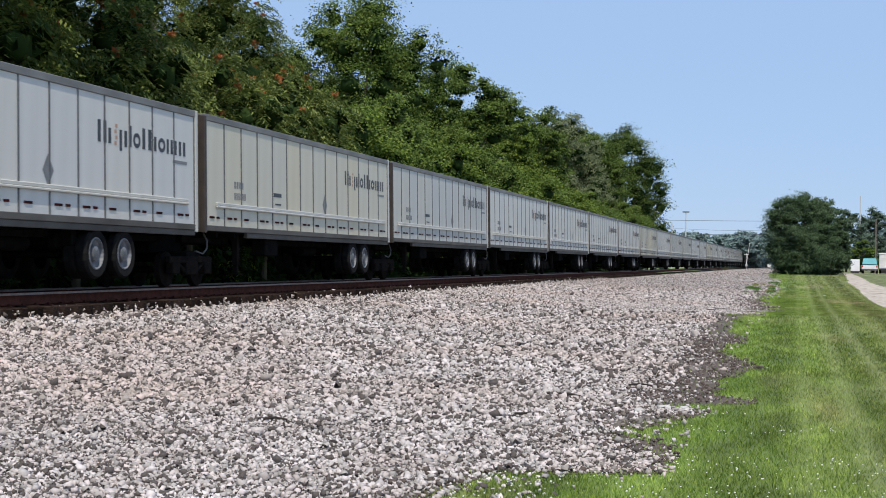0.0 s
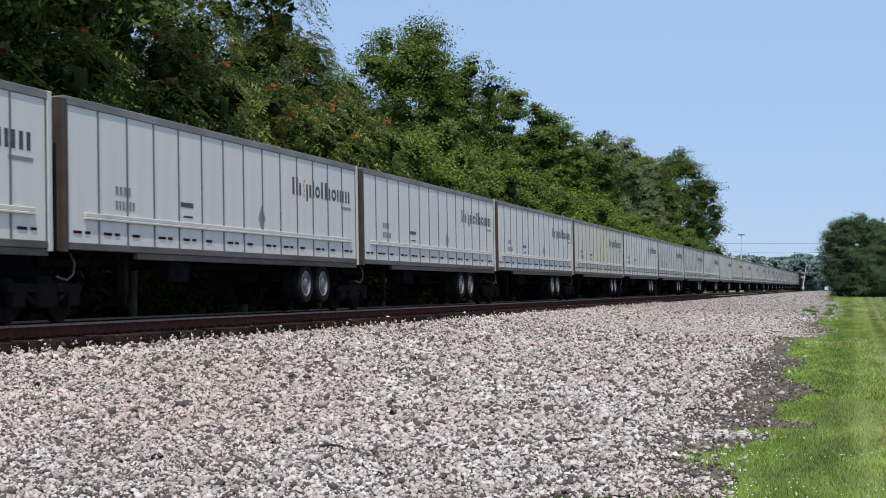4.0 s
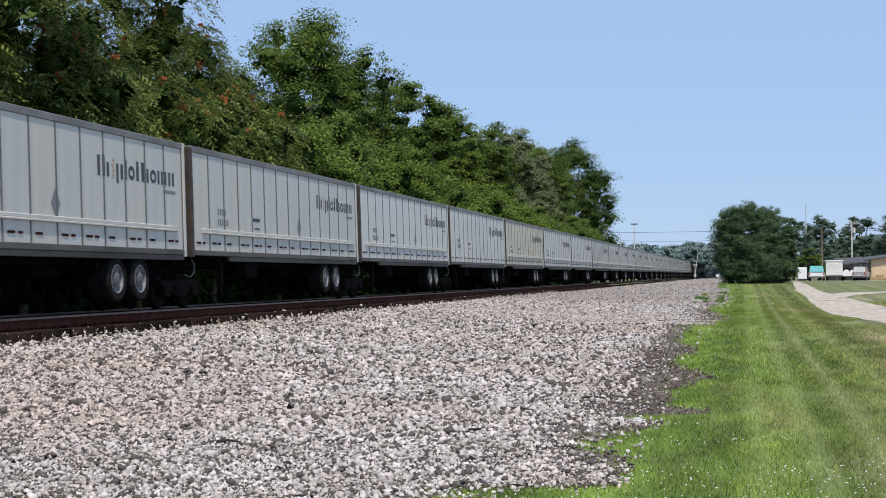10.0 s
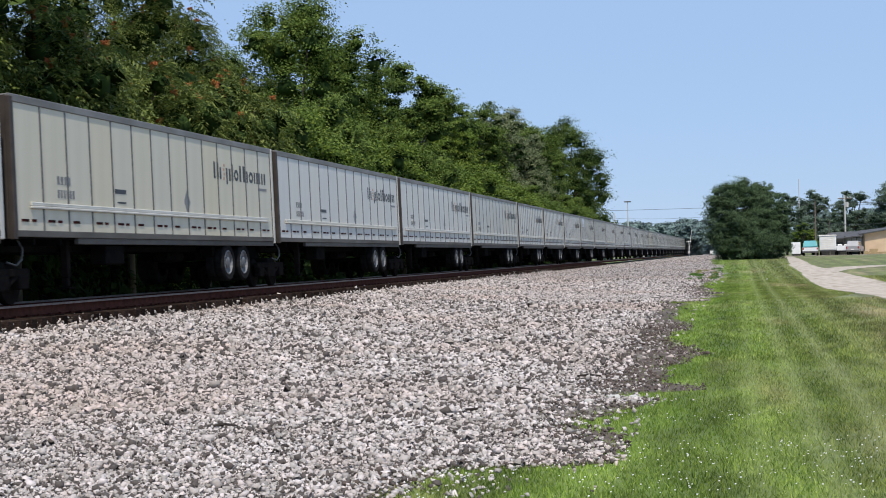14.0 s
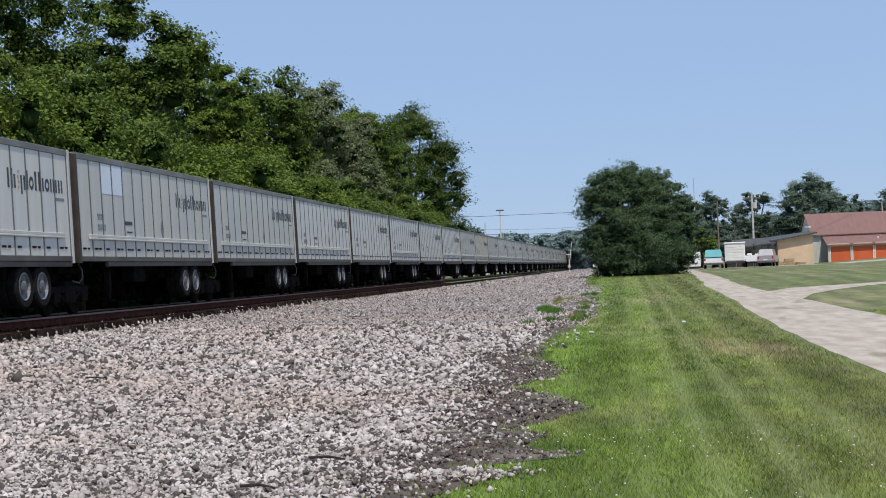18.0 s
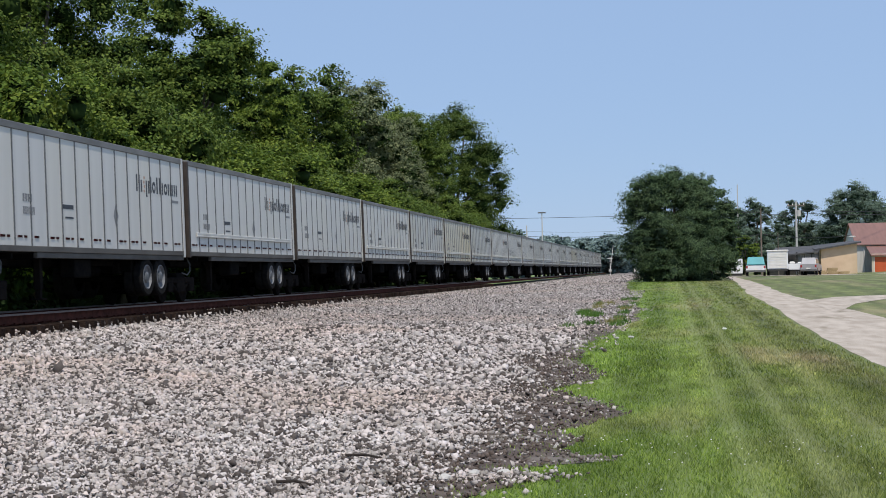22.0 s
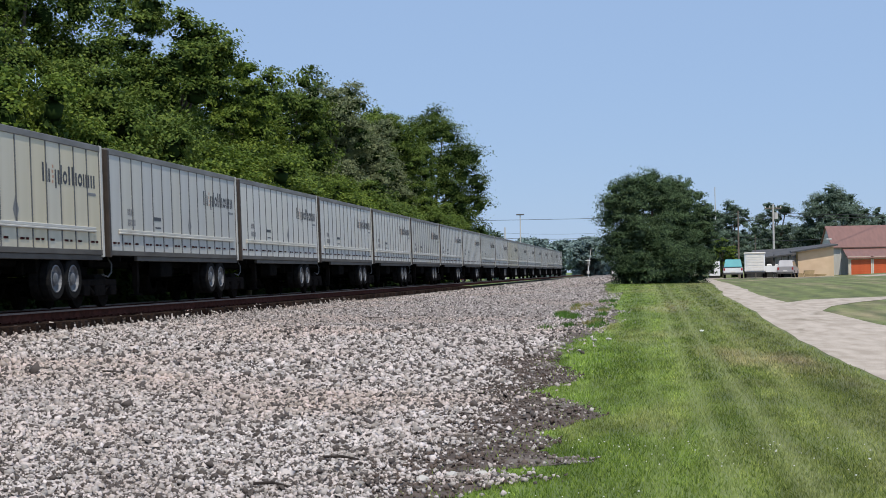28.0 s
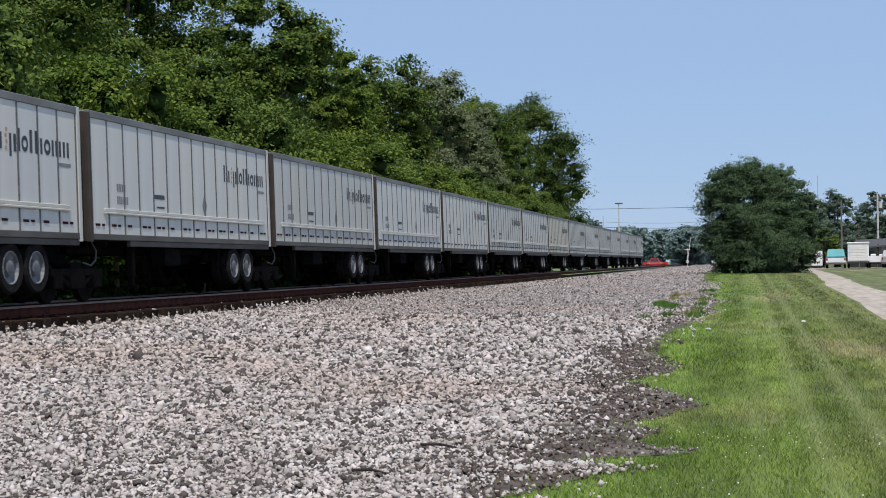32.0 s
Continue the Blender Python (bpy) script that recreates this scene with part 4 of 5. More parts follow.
def prism(points, y0, y1):
    """A solid from an outline in x and z, drawn out along y."""
    bm = bmesh.new()
    a = [bm.verts.new((x, y0, z)) for x, z in points]
    b = [bm.verts.new((x, y1, z)) for x, z in points]
    bm.faces.new(a)
    bm.faces.new(b[::-1])
    n = len(points)
    for k in range(n):
        bm.faces.new((a[k], b[k], b[(k + 1) % n], a[(k + 1) % n]))
    bmesh.ops.recalc_face_normals(bm, faces=bm.faces)
    return bm


def slab(a, b, c, d, thick):
    """A sloping roof sheet through four corners."""
    bm = bmesh.new()
    up = [bm.verts.new(p) for p in (a, b, c, d)]
    dn = [bm.verts.new((p[0], p[1], p[2] - thick)) for p in (a, b, c, d)]
    bm.faces.new(up)
    bm.faces.new(dn[::-1])
    for k in range(4):
        bm.faces.new((up[k], dn[k], dn[(k + 1) % 4], up[(k + 1) % 4]))
    bmesh.ops.recalc_face_normals(bm, faces=bm.faces)
    return bm


def storage_shed():
    """Long metal shed with a lean-to of roll doors along its front."""
    w, z = 17.0, 5.95
    t = thing("storage_shed", Matrix.Translation((21.5, 215, land(20.3, 215) - 0.15)), "long cream metal storage shed with a faded red-brown roof", "shed")
    gable = lambda x: [(x, 0, 0), (x, 12, 0), (x, 12, 3.5), (x, 6, z), (x, 0, 3.5)]
    for x, s in ((0, 1), (w, -1)):
        bm = bmesh.new()
        a, b = [bm.verts.new(p) for p in gable(x)], [bm.verts.new(p) for p in gable(x + 0.12 * s)]
        bm.faces.new(a)
        bm.faces.new(b[::-1])
        for k in range(5):
            bm.faces.new((a[k], b[k], b[(k + 1) % 5], a[(k + 1) % 5]))
        bmesh.ops.recalc_face_normals(bm, faces=bm.faces)
        part("gable_wall", bm, PALEWALL, t, "pale grey end wall")
    part("front_wall", boxes((0.12, w - 0.12, 0, 0.12, 0, 3.5)), PALEWALL, t)
    part("back_wall", boxes((0.12, w - 0.12, 11.88, 12, 0, 3.5)), PALEWALL, t)
    part("roof", slab((-0.2, -0.35, 3.4), (w + 0.2, -0.35, 3.4), (w + 0.2, 6, z + 0.05), (-0.2, 6, z + 0.05), 0.08), REDROOF, t, "faded red-brown ribbed roof")
    part("roof", slab((-0.2, 6.02, z + 0.05), (w + 0.2, 6.02, z + 0.05), (w + 0.2, 12.35, 3.4), (-0.2, 12.35, 3.4), 0.08), REDROOF, t)
    part("lean_to_roof", slab((1.0, -4.3, 2.15), (w - 1.0, -4.3, 2.15), (w - 1.0, -0.02, 3.25), (1.0, -0.02, 3.25), 0.1), REDROOF, t, "red-brown lean-to roof")
    part("roof_vent", tube(bmesh.new(), (8.8, 5.6, z - 0.3), (8.8, 5.6, z + 1.1), 0.06), PALEPOLE, t, "thin vent pipe")
    part("roof_vent", tube(bmesh.new(), (10.9, 5.6, z - 0.3), (10.9, 5.6, z + 0.6), 0.05), PALEPOLE, t, "thin vent pipe")
    part("roof_cap", tube(bmesh.new(), (6.9, -2, 2.6), (6.9, -2, 2.95), 0.1), TRIM, t)
    # front wall of the lean-to, between the doors
    doors = [(1.4, 3.55), (3.85, 6.0), (6.3, 8.45)]
    xs_ = [(1.1, 1.4), (3.55, 3.85), (6.0, 6.3), (8.45, 11.35), (12.0, w - 1.15)]
    for x0, x1 in xs_:
        part("lean_to_wall", boxes((x0, x1, -4, -3.9, 0, 2.3)), CREAM, t)
    part("lean_to_wall", boxes((1.4, 8.45, -4.0, -3.9, 1.95, 2.3)), CREAM, t)
    for x0, x1 in doors:
        d = part("roll_door", boxes((x0, x1, -3.93, -3.905, 0.02, 1.95)), ORANGE, t, "orange steel roll door")
        slat = boxes((x0, x1, -3.965, -3.93, 0.02, 0.25), bevel=0.008)
        slat = part("slat", slat, ORANGE, d)
        for k in range(1, 8):
            shared("slat", slat.data, d, Matrix.Translation((0, 0, 0.24 * k)))
        part("door_frame", boxes((x0 - 0.08, x0, -4.03, -3.9, 0, 2.03), (x1, x1 + 0.08, -4.03, -3.9, 0, 2.03)), TRIM, t)
    part("side_door", boxes((11.35, 12.0, -3.98, -3.92, 0, 2.0), bevel=0.01), ORANGE, t, "narrow orange door")
    part("downpipe", boxes((0.75, 0.83, -0.08, 0, 0, 3.4)), TRIM, t)
    part("downpipe", boxes((w - 0.3, w - 0.22, -0.08, 0, 0, 3.4)), TRIM, t)
    part("eave_lamp", boxes((-0.9, -0.2, -0.5, -0.3, 4.25, 4.4), bevel=0.03), TRIM, t, "white wall lamp")


def tan_shed():
    t = thing("tan_shed", Matrix.Translation((11.3, 201, land(14, 201) - 0.1)), "tan shed with a dark sloping roof and open carport", "shed")
    part("wall", prism([(4.8, 0), (8.5, 0), (8.5, 3.3), (4.8, 2.75)], 0, 0.12), TAN, t, "tan boarded wall")
    part("side_wall", boxes((4.8, 4.92, 0.12, 7, 0, 2.7)), TAN, t)
    part("side_wall", boxes((8.38, 8.5, 0.12, 7, 0, 3.2)), TAN, t)
    part("back_wall", boxes((-0.3, 8.5, 7, 7.12, 0, 2.4)), DARKTRIM, t)
    part("roof", slab((4.1, -0.5, 2.78), (8.9, -0.5, 3.5), (8.9, 7.4, 3.7), (4.1, 7.4, 3.2), 0.16), DARKROOF, t, "dark shingle roof")
    part("carport_roof", slab((-0.4, -0.8, 2.1), (4.6, -0.8, 2.6), (4.6, 3.5, 3.2), (0.4, 3.5, 3.05), 0.14), DARKROOF, t, "dark carport roof")
    for x in (0.0, 2.3, 4.5):
        part("post", boxes((x - 0.07, x + 0.07, -0.6, -0.46, 0, 2.5)), DARKTRIM, t)
    for k, x in enumerate((2.45, 3.15, 3.85)):
        part("tarpaulin", boxes((x, x + 0.6, -0.2, -0.15, 0.5, 2.3), bevel=0.02), GREYCLOTH, t, "grey hanging tarpaulin")


def pallet(m):
    t = thing("pallet", m, "raw wooden pallet stacked by the tan shed", "pallet", "pallets by the shed")
    for k in range(5):
        part("board", boxes((-0.6, 0.6, -0.5 + 0.22 * k, -0.38 + 0.22 * k, 0.11, 0.13)), PALLET, t)
    for x in (-0.55, 0, 0.55):
        part("runner", boxes((x - 0.04, x + 0.04, -0.5, 0.5, 0, 0.11)), PALLET, t)
    return t


def car_wheel(parent, x, y, r=0.36):
    """A wheel whose axle lies across x; the car faces +y in its own space."""
    w = new("wheel")
    w.parent = parent
    w.matrix_basis = Matrix.Translation((x, y, r))
    part("tyre", lathe(bmesh.new(), [(r * 0.6, -0.1), (r * 0.95, -0.11), (r, -0.07), (r, 0.07), (r * 0.95, 0.11), (r * 0.6, 0.1)], 18, caps=False), TYRE, w)
    bm = lathe(bmesh.new(), [(r * 0.6, -0.09), (r * 0.5, -0.06), (r * 0.5, 0.06), (r * 0.6, 0.09)], 12, caps=False)
    for k in range(5):
        a = k * 1.2566
        tube(bm, (0, 0, 0), (0, r * 0.55 * math.cos(a), r * 0.55 * math.sin(a)), 0.04, sides=6)
    part("rim", bm, HUB, w, "pale wheel rim")
    return w


def side_profile(points, half, taper=0.08):
    """A car body from its side outline (y, z), slightly drawn in towards the top."""
    bm = bmesh.new()
    top = max(z for _, z in points)
    rows = []
    for s in (-1, 1):
        rows.append([bm.verts.new((s * half * (1 - taper * max(0, (z - 0.9)) / max(top - 0.9, 0.1)), y, z)) for y, z in points])
    a, b = rows
    bm.faces.new(a)
    bm.faces.new(b[::-1])
    n = len(points)
    for k in range(n):
        bm.faces.new((a[k], b[k], b[(k + 1) % n], a[(k + 1) % n]))
    bmesh.ops.recalc_face_normals(bm, faces=bm.faces)
    bmesh.ops.bevel(bm, geom=list(bm.edges), offset=0.04, segments=2, affect="EDGES")
    return bm


def vehicle(name, m, paint, body, cabin, wheels, label, category, half=0.9, windows=(), extra=None):
    t = thing(name, m, label, category)
    part("body", side_profile(body, half, 0.0), paint, t)
    if cabin:
        part("cabin", side_profile(cabin, half - 0.06, 0.14), paint, t)
    for k, pts in enumerate(windows):
        bm = side_profile(pts, half - 0.045, 0.14)
        part("window_glass", bm, GLASS, t, "dark window glass")
    front, back = max(y for y, _ in body), min(y for y, _ in body)
    for s in (-1, 1):
        part("headlight", boxes((s * (half - 0.2) - 0.16, s * (half - 0.2) + 0.16, front - 0.06, front + 0.015, 0.68, 0.84), bevel=0.02), LAMP, t, "clear headlight")
        part("tail_lamp", boxes((s * (half - 0.1) - 0.08, s * (half - 0.1) + 0.08, back - 0.015, back + 0.06, 0.75, 1.0), bevel=0.02), TAILRED, t, "red tail lamp")
    part("bumper", boxes((-half, half, front - 0.05, front + 0.08, 0.38, 0.58), bevel=0.03), SEAM, t)
    part("bumper", boxes((-half, half, back - 0.08, back + 0.05, 0.38, 0.58), bevel=0.03), SEAM, t)
    part("number_plate", boxes((-0.2, 0.2, back - 0.1, back - 0.075, 0.6, 0.72)), TRIM, t, "blank pale number plate")
    made = [car_wheel(t, s * (half - 0.1), y) for y in wheels for s in (-1, 1)]
    return t, made


PICKUP = [(-2.6, 0.45), (2.55, 0.45), (2.6, 0.75), (2.45, 0.98), (0.9, 1.05), (-2.6, 1.05)]
PICKUP_CAB = [(1.0, 1.03), (0.3, 1.68), (-1.0, 1.72), (-1.15, 1.03)]
SUV = [(-2.2, 0.42), (2.25, 0.42), (2.28, 0.75), (2.05, 0.98), (0.95, 1.06), (-2.2, 1.08)]
SUV_CAB = [(1.0, 1.04), (0.2, 1.68), (-1.8, 1.7), (-2.18, 1.04)]


def facing(x, y, turn, lift=0.02):
    return Matrix.Translation((x, y, land(x, y) + lift)) @ Matrix.Rotation(radians(turn), 4, "Z")


storage_shed()
tan_shed()
p0 = pallet(facing(15.9, 199.6, 94))
for k, (x, z) in enumerate([(17.1, 0), (16.0, 0.135), (17.2, 0.135), (17.0, 0.27), (15.8, 0.27), (17.1, 0.405), (18.2, 0), (18.25, 0.135), (17.1, 0.54)]):
    copy_thing(p0, facing(x, 199.6, 90 + 4 * math.sin(k * 2.0), 0.02 + z))
truck, _ = vehicle("pickup_truck", facing(8.75, 190, -3.4), WHITECAR, PICKUP, PICKUP_CAB, (1.65, -1.6), "white pickup truck under a turquoise bed cover", "truck", 0.93,
                   [[(0.85, 1.1), (0.28, 1.6), (-0.9, 1.62), (-1.0, 1.1)]])
part("bed_cover", side_profile([(-1.2, 1.02), (-1.2, 1.85), (-2.3, 1.85), (-2.66, 1.1)], 0.9, 0.18), TEAL, truck, "turquoise bed cover")
box_t = thing("cargo_trailer", facing(10.85, 190, -4), "white enclosed cargo trailer with a ribbed rear door", "trailer")
part("box", boxes((-0.98, 0.98, -1.9, 1.9, 0.62, 2.35), bevel=0.05), WHITECAR, box_t)
part("roof_cap", boxes((-1.05, 1.05, -2.0, 1.95, 2.35, 2.5), bevel=0.05), TRIM, box_t)
for k in range(6):
    part("door_slat", boxes((-0.86, 0.86, -1.93, -1.895, 0.72 + 0.26 * k, 0.94 + 0.26 * k), bevel=0.01), TRIM, box_t)
part("frame", boxes((-0.95, 0.95, -2.0, 2.0, 0.46, 0.6), (-0.06, 0.06, 1.9, 3.2, 0.48, 0.58)), DARKTRIM, box_t)
for s in (-1, 1):
    for y in (-0.5, 0.4):
        car_wheel(box_t, s * 0.9, y, 0.34)
boat = thing("boat_trailer", facing(12.7, 191, -5), "small white covered boat on a trailer under the carport", "boat")
part("hull", side_profile([(-2.2, 0.55), (1.8, 0.6), (2.5, 1.1), (-2.2, 1.15)], 0.72, -0.1), WHITECAR, boat)
part("cover", boxes((-0.6, -0.1, -2.1, 1.5, 1.12, 1.35), (0.15, 0.55, -2.0, 1.2, 1.12, 1.3), bevel=0.08), TRIM, boat, "white crumpled cover")
part("frame", boxes((-0.6, 0.6, -2.0, 2.0, 0.38, 0.5), (-0.05, 0.05, 2.0, 3.4, 0.4, 0.48)), DARKTRIM, boat)
for s in (-1, 1):
    car_wheel(boat, s * 0.72, -0.6, 0.28)
vehicle("car", facing(14.1, 190.5, -12), SILVER, SUV, SUV_CAB, (1.4, -1.35), "silver-grey car parked beside the carport", "car", 0.78, [[(0.85, 1.1), (0.2, 1.6), (-1.72, 1.62), (-2.05, 1.1)]])
vehicle("car", facing(39.0, 213, 200), BLUECAR, PICKUP, [(0.95, 1.03), (0.25, 1.7), (-2.3, 1.74), (-2.55, 1.03)], (1.6, -1.6), "dark blue car parked by the storage shed", "car", 0.95, [[(0.8, 1.1), (0.22, 1.62), (-2.15, 1.66), (-2.4, 1.1)]])
crate = thing("white_container", facing(7.25, 197, 0), "small white container by the lawn's end", "container")
part("box", boxes((-0.55, 0.55, -0.8, 0.8, 0.25, 1.75), bevel=0.03), WHITECAR, crate)
part("skid", boxes((-0.5, 0.5, -0.75, 0.75, 0.0, 0.25)), DARKTRIM, crate)
red_truck, red_wheels = vehicle("pickup_truck", facing(-40, 326, -90, 0.06), REDCAR, [(y * 0.92, z) for y, z in PICKUP], [(y * 0.92, z) for y, z in PICKUP_CAB], (1.5, -1.45), "red pickup truck driving over the crossing", "truck", 0.9,
                                [[(0.78, 1.1), (0.26, 1.6), (-0.82, 1.62), (-0.9, 1.1)]])
part("side_stripe", boxes((0.895, 0.91, -1.6, 1.4, 0.78, 0.86), (-0.91, -0.895, -1.6, 1.4, 0.78, 0.86)), TRIM, red_truck, "pale side stripe")


def utility_pole(x, y, high, mat_, arm, label, r=0.13):
    t = thing("utility_pole", Matrix.Translation((x, y, land(x, y) - 0.1)), label, "pole", "utility poles")
    part("shaft", tube(bmesh.new(), (0, 0, 0), (0, 0, high), r, r * 0.7, 10), mat_, t)
    if arm:
        part("crossarm", boxes((-arm, arm, -0.06, 0.06, high - 0.5, high - 0.38)), WOODPOLE, t)
        for s in (-0.9, -0.4, 0.4, 0.9):
            part("insulator", tube(bmesh.new(), (s * arm, 0, high - 0.38), (s * arm, 0, high - 0.2), 0.05, 0.03, 8), TRIM, t)
        part("transformer", tube(bmesh.new(), (0.28, -0.1, high - 1.6), (0.28, -0.1, high - 0.9), 0.2, sides=12), PALEPOLE, t)
    return t


def wire(points, r=0.022):
    cu = bpy.data.curves.new("power_line", "CURVE")
    cu.dimensions, cu.bevel_depth = "3D", r
    for a, b in zip(points, points[1:]):
        sp = cu.splines.new("POLY")
        sp.points.add(8)
        for k in range(9):
            s = k / 8
            p = Vector(a).lerp(Vector(b), s)
            sp.points[k].co = (p.x, p.y, p.z - 0.35 * 4 * s * (1 - s), 1)
    cu.materials.append(WIRE)
    return tagged(new("power_line", cu), "thin dark overhead power line", "power line", "overhead lines")


utility_pole(9.7, 196, 7.0, WOODPOLE, 0, "thin grey wooden utility pole", 0.1)
utility_pole(14.0, 205, 8.0, PALEPOLE, 0.9, "pale utility pole with a crossarm")
utility_pole(34.5, 238, 7.2, PALEPOLE, 0, "pale pole behind the shed")
utility_pole(41.5, 236, 8.0, PALEPOLE, 0.7, "pale utility pole beside the trees")
utility_pole(9.5, 240, 11.9, PALEPOLE, 0, "slim pale radio mast behind the trees", 0.08)
utility_pole(11.6, 199, 4.6, WOODPOLE, 0, "short lamp post by the carport", 0.05)
wire([(-60, 212, 8.4), (9.7, 205, 7.5), (14.0, 205, 7.6), (41.5, 236, 8.6), (90, 240, 9.0)])
wire([(9.7, 205, 7.1), (14.0, 205, 7.3), (41.5, 236, 8.2), (90, 240, 8.7)])
wire([(3, 200, 5.0), (9.7, 196, 4.95), (20.3, 211, 4.9)])
# mast and poles at the road crossing
mast = thing("floodlight_mast", Matrix.Translation((-23.6, 330, land(-23.6, 330) - 0.1)), "tall floodlight mast with a flat lamp head", "mast")
part("shaft", tube(bmesh.new(), (0, 0, 0), (0, 0, 12.9), 0.2, 0.09), PALEPOLE, mast)
part("lamp_head", boxes((-0.75, 0.75, -0.3, 0.3, 12.9, 13.15), bevel=0.05), SEAM, mast)
utility_pole(-26.6, 330, 10.6, PALEPOLE, 0, "pale wooden pole by the crossing", 0.17)
wire([(-60, 330, 8.6), (-26.6, 330, 8.3), (-4, 332, 8.3), (30, 336, 8.6)], 0.04)
wire([(-26.6, 330, 9.3), (-4, 332, 9.2), (30, 336, 9.5)], 0.02)
for x, turn, label in ((-10.2, 8, "railway crossing signal with a raised white gate arm"), (-19.6, -9, "railway crossing signal with its white arm going up")):
    g = thing("crossing_signal", Matrix.Translation((x, 319, land(x, 319))), label, "signal", "crossing signals")
    part("mast", tube(bmesh.new(), (0, 0, -0.1), (0, 0, 3.4), 0.07), PALEPOLE, g)
    part("crossbuck", boxes((-0.5, 0.5, -0.1, -0.07, 3.1, 3.24)), TRIM, g)
    part("lamp_bar", boxes((-0.45, 0.45, -0.12, -0.08, 2.35, 2.45), bevel=0.02), DARKTRIM, g)
    for s in (-1, 1):
        part("signal_lamp", tube(bmesh.new(), (s * 0.4, -0.2, 2.4), (s * 0.4, -0.1, 2.4), 0.15, sides=14), DARKTRIM, g)
    part("gearbox", boxes((-0.25, 0.25, -0.25, 0.25, 0.7, 1.2), bevel=0.04), PALEPOLE, g)
    bm = tube(bmesh.new(), (0, -0.15, 1.0), (math.sin(radians(turn)) * 4.6, -0.15, 1.0 + math.cos(radians(turn)) * 4.6), 0.06, 0.04)
    part("gate_arm", bm, TRIM, g, "white gate arm")
    part("foot", boxes((-0.35, 0.35, -0.35, 0.35, -0.1, 0.12), bevel=0.03), PALEPOLE, g)
sign = thing("marker_post", Matrix.Translation((-5.5, 318, land(-5.5, 318))), "low white marker post beside the road", "sign")
part("post", boxes((-0.06, 0.06, -0.05, 0.05, 0, 0.6)), WOODPOLE, sign)
part("plate", boxes((-0.35, 0.35, -0.07, -0.05, 0.45, 1.1), bevel=0.02), TRIM, sign)

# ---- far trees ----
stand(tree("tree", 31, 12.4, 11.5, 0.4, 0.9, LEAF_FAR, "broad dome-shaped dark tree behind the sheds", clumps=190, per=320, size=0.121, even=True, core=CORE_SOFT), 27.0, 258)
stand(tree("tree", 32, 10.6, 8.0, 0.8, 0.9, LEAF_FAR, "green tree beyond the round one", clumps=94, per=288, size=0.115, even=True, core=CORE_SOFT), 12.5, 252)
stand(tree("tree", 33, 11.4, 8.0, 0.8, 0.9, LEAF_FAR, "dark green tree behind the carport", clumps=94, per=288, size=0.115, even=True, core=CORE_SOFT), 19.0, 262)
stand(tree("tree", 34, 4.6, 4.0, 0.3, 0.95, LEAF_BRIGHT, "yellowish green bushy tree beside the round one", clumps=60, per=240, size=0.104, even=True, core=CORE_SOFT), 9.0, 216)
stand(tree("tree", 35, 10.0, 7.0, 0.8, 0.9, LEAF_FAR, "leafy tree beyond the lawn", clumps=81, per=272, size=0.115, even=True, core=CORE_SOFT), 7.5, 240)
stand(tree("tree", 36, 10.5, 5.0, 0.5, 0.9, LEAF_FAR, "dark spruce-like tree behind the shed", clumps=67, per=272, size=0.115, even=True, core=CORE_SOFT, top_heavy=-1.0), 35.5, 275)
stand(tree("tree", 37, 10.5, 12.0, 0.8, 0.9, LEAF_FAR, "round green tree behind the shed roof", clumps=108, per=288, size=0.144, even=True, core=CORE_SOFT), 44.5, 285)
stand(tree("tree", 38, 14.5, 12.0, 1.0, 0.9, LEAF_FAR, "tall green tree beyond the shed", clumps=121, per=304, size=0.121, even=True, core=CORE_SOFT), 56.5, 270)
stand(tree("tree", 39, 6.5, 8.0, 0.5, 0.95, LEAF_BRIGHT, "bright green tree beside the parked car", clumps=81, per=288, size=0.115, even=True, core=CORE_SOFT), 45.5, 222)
far = tree("tree", 40, 12.0, 15.0, 0.5, 1.0, LEAF_BLUE, "far tree along the railway, haze in its leaf colour", clumps=80, per=100, size=0.42, core=LEAF_BLUE)
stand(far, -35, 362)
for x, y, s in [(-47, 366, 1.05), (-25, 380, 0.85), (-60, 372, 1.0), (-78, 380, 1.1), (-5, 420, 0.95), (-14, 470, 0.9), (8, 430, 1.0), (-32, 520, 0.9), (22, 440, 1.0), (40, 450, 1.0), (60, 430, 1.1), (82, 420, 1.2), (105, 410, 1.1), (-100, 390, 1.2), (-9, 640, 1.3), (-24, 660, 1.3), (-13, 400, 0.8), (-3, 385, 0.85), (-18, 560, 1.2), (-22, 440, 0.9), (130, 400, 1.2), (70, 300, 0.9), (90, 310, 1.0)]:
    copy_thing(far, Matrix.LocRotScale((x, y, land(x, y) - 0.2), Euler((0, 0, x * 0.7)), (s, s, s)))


# ---- track pieces and ground cover ----
tie_bm = boxes((-1.32, 1.5, -0.115, 0.115, -0.19, 0.0), bevel=0.012)
track = thing("track", Matrix.Translation((TRACK_X, 0, RAIL_Z - 0.24)), "dark creosoted ties of the railway track", "track", kind="structure")
tie0 = part("tie", tie_bm, TIE, track)
tie0.matrix_basis = pose(0, 18, 0)
rng = np.random.default_rng(5)
for k in range(1, 280):
    shared("tie", tie0.data, track, pose(rng.normal() * 0.03, 18 + 0.5 * k + rng.normal() * 0.015, rng.normal() * 0.006, 0, 0, rng.normal() * 0.8))
rest = bmesh.new()
for k in range(200):
    box(rest, -1.32, 1.44, -82.1 + 0.5 * k, -81.87 + 0.5 * k, -0.19, 0.0)
tagged(part("tie", rest, TIE, track), kind="stuff")
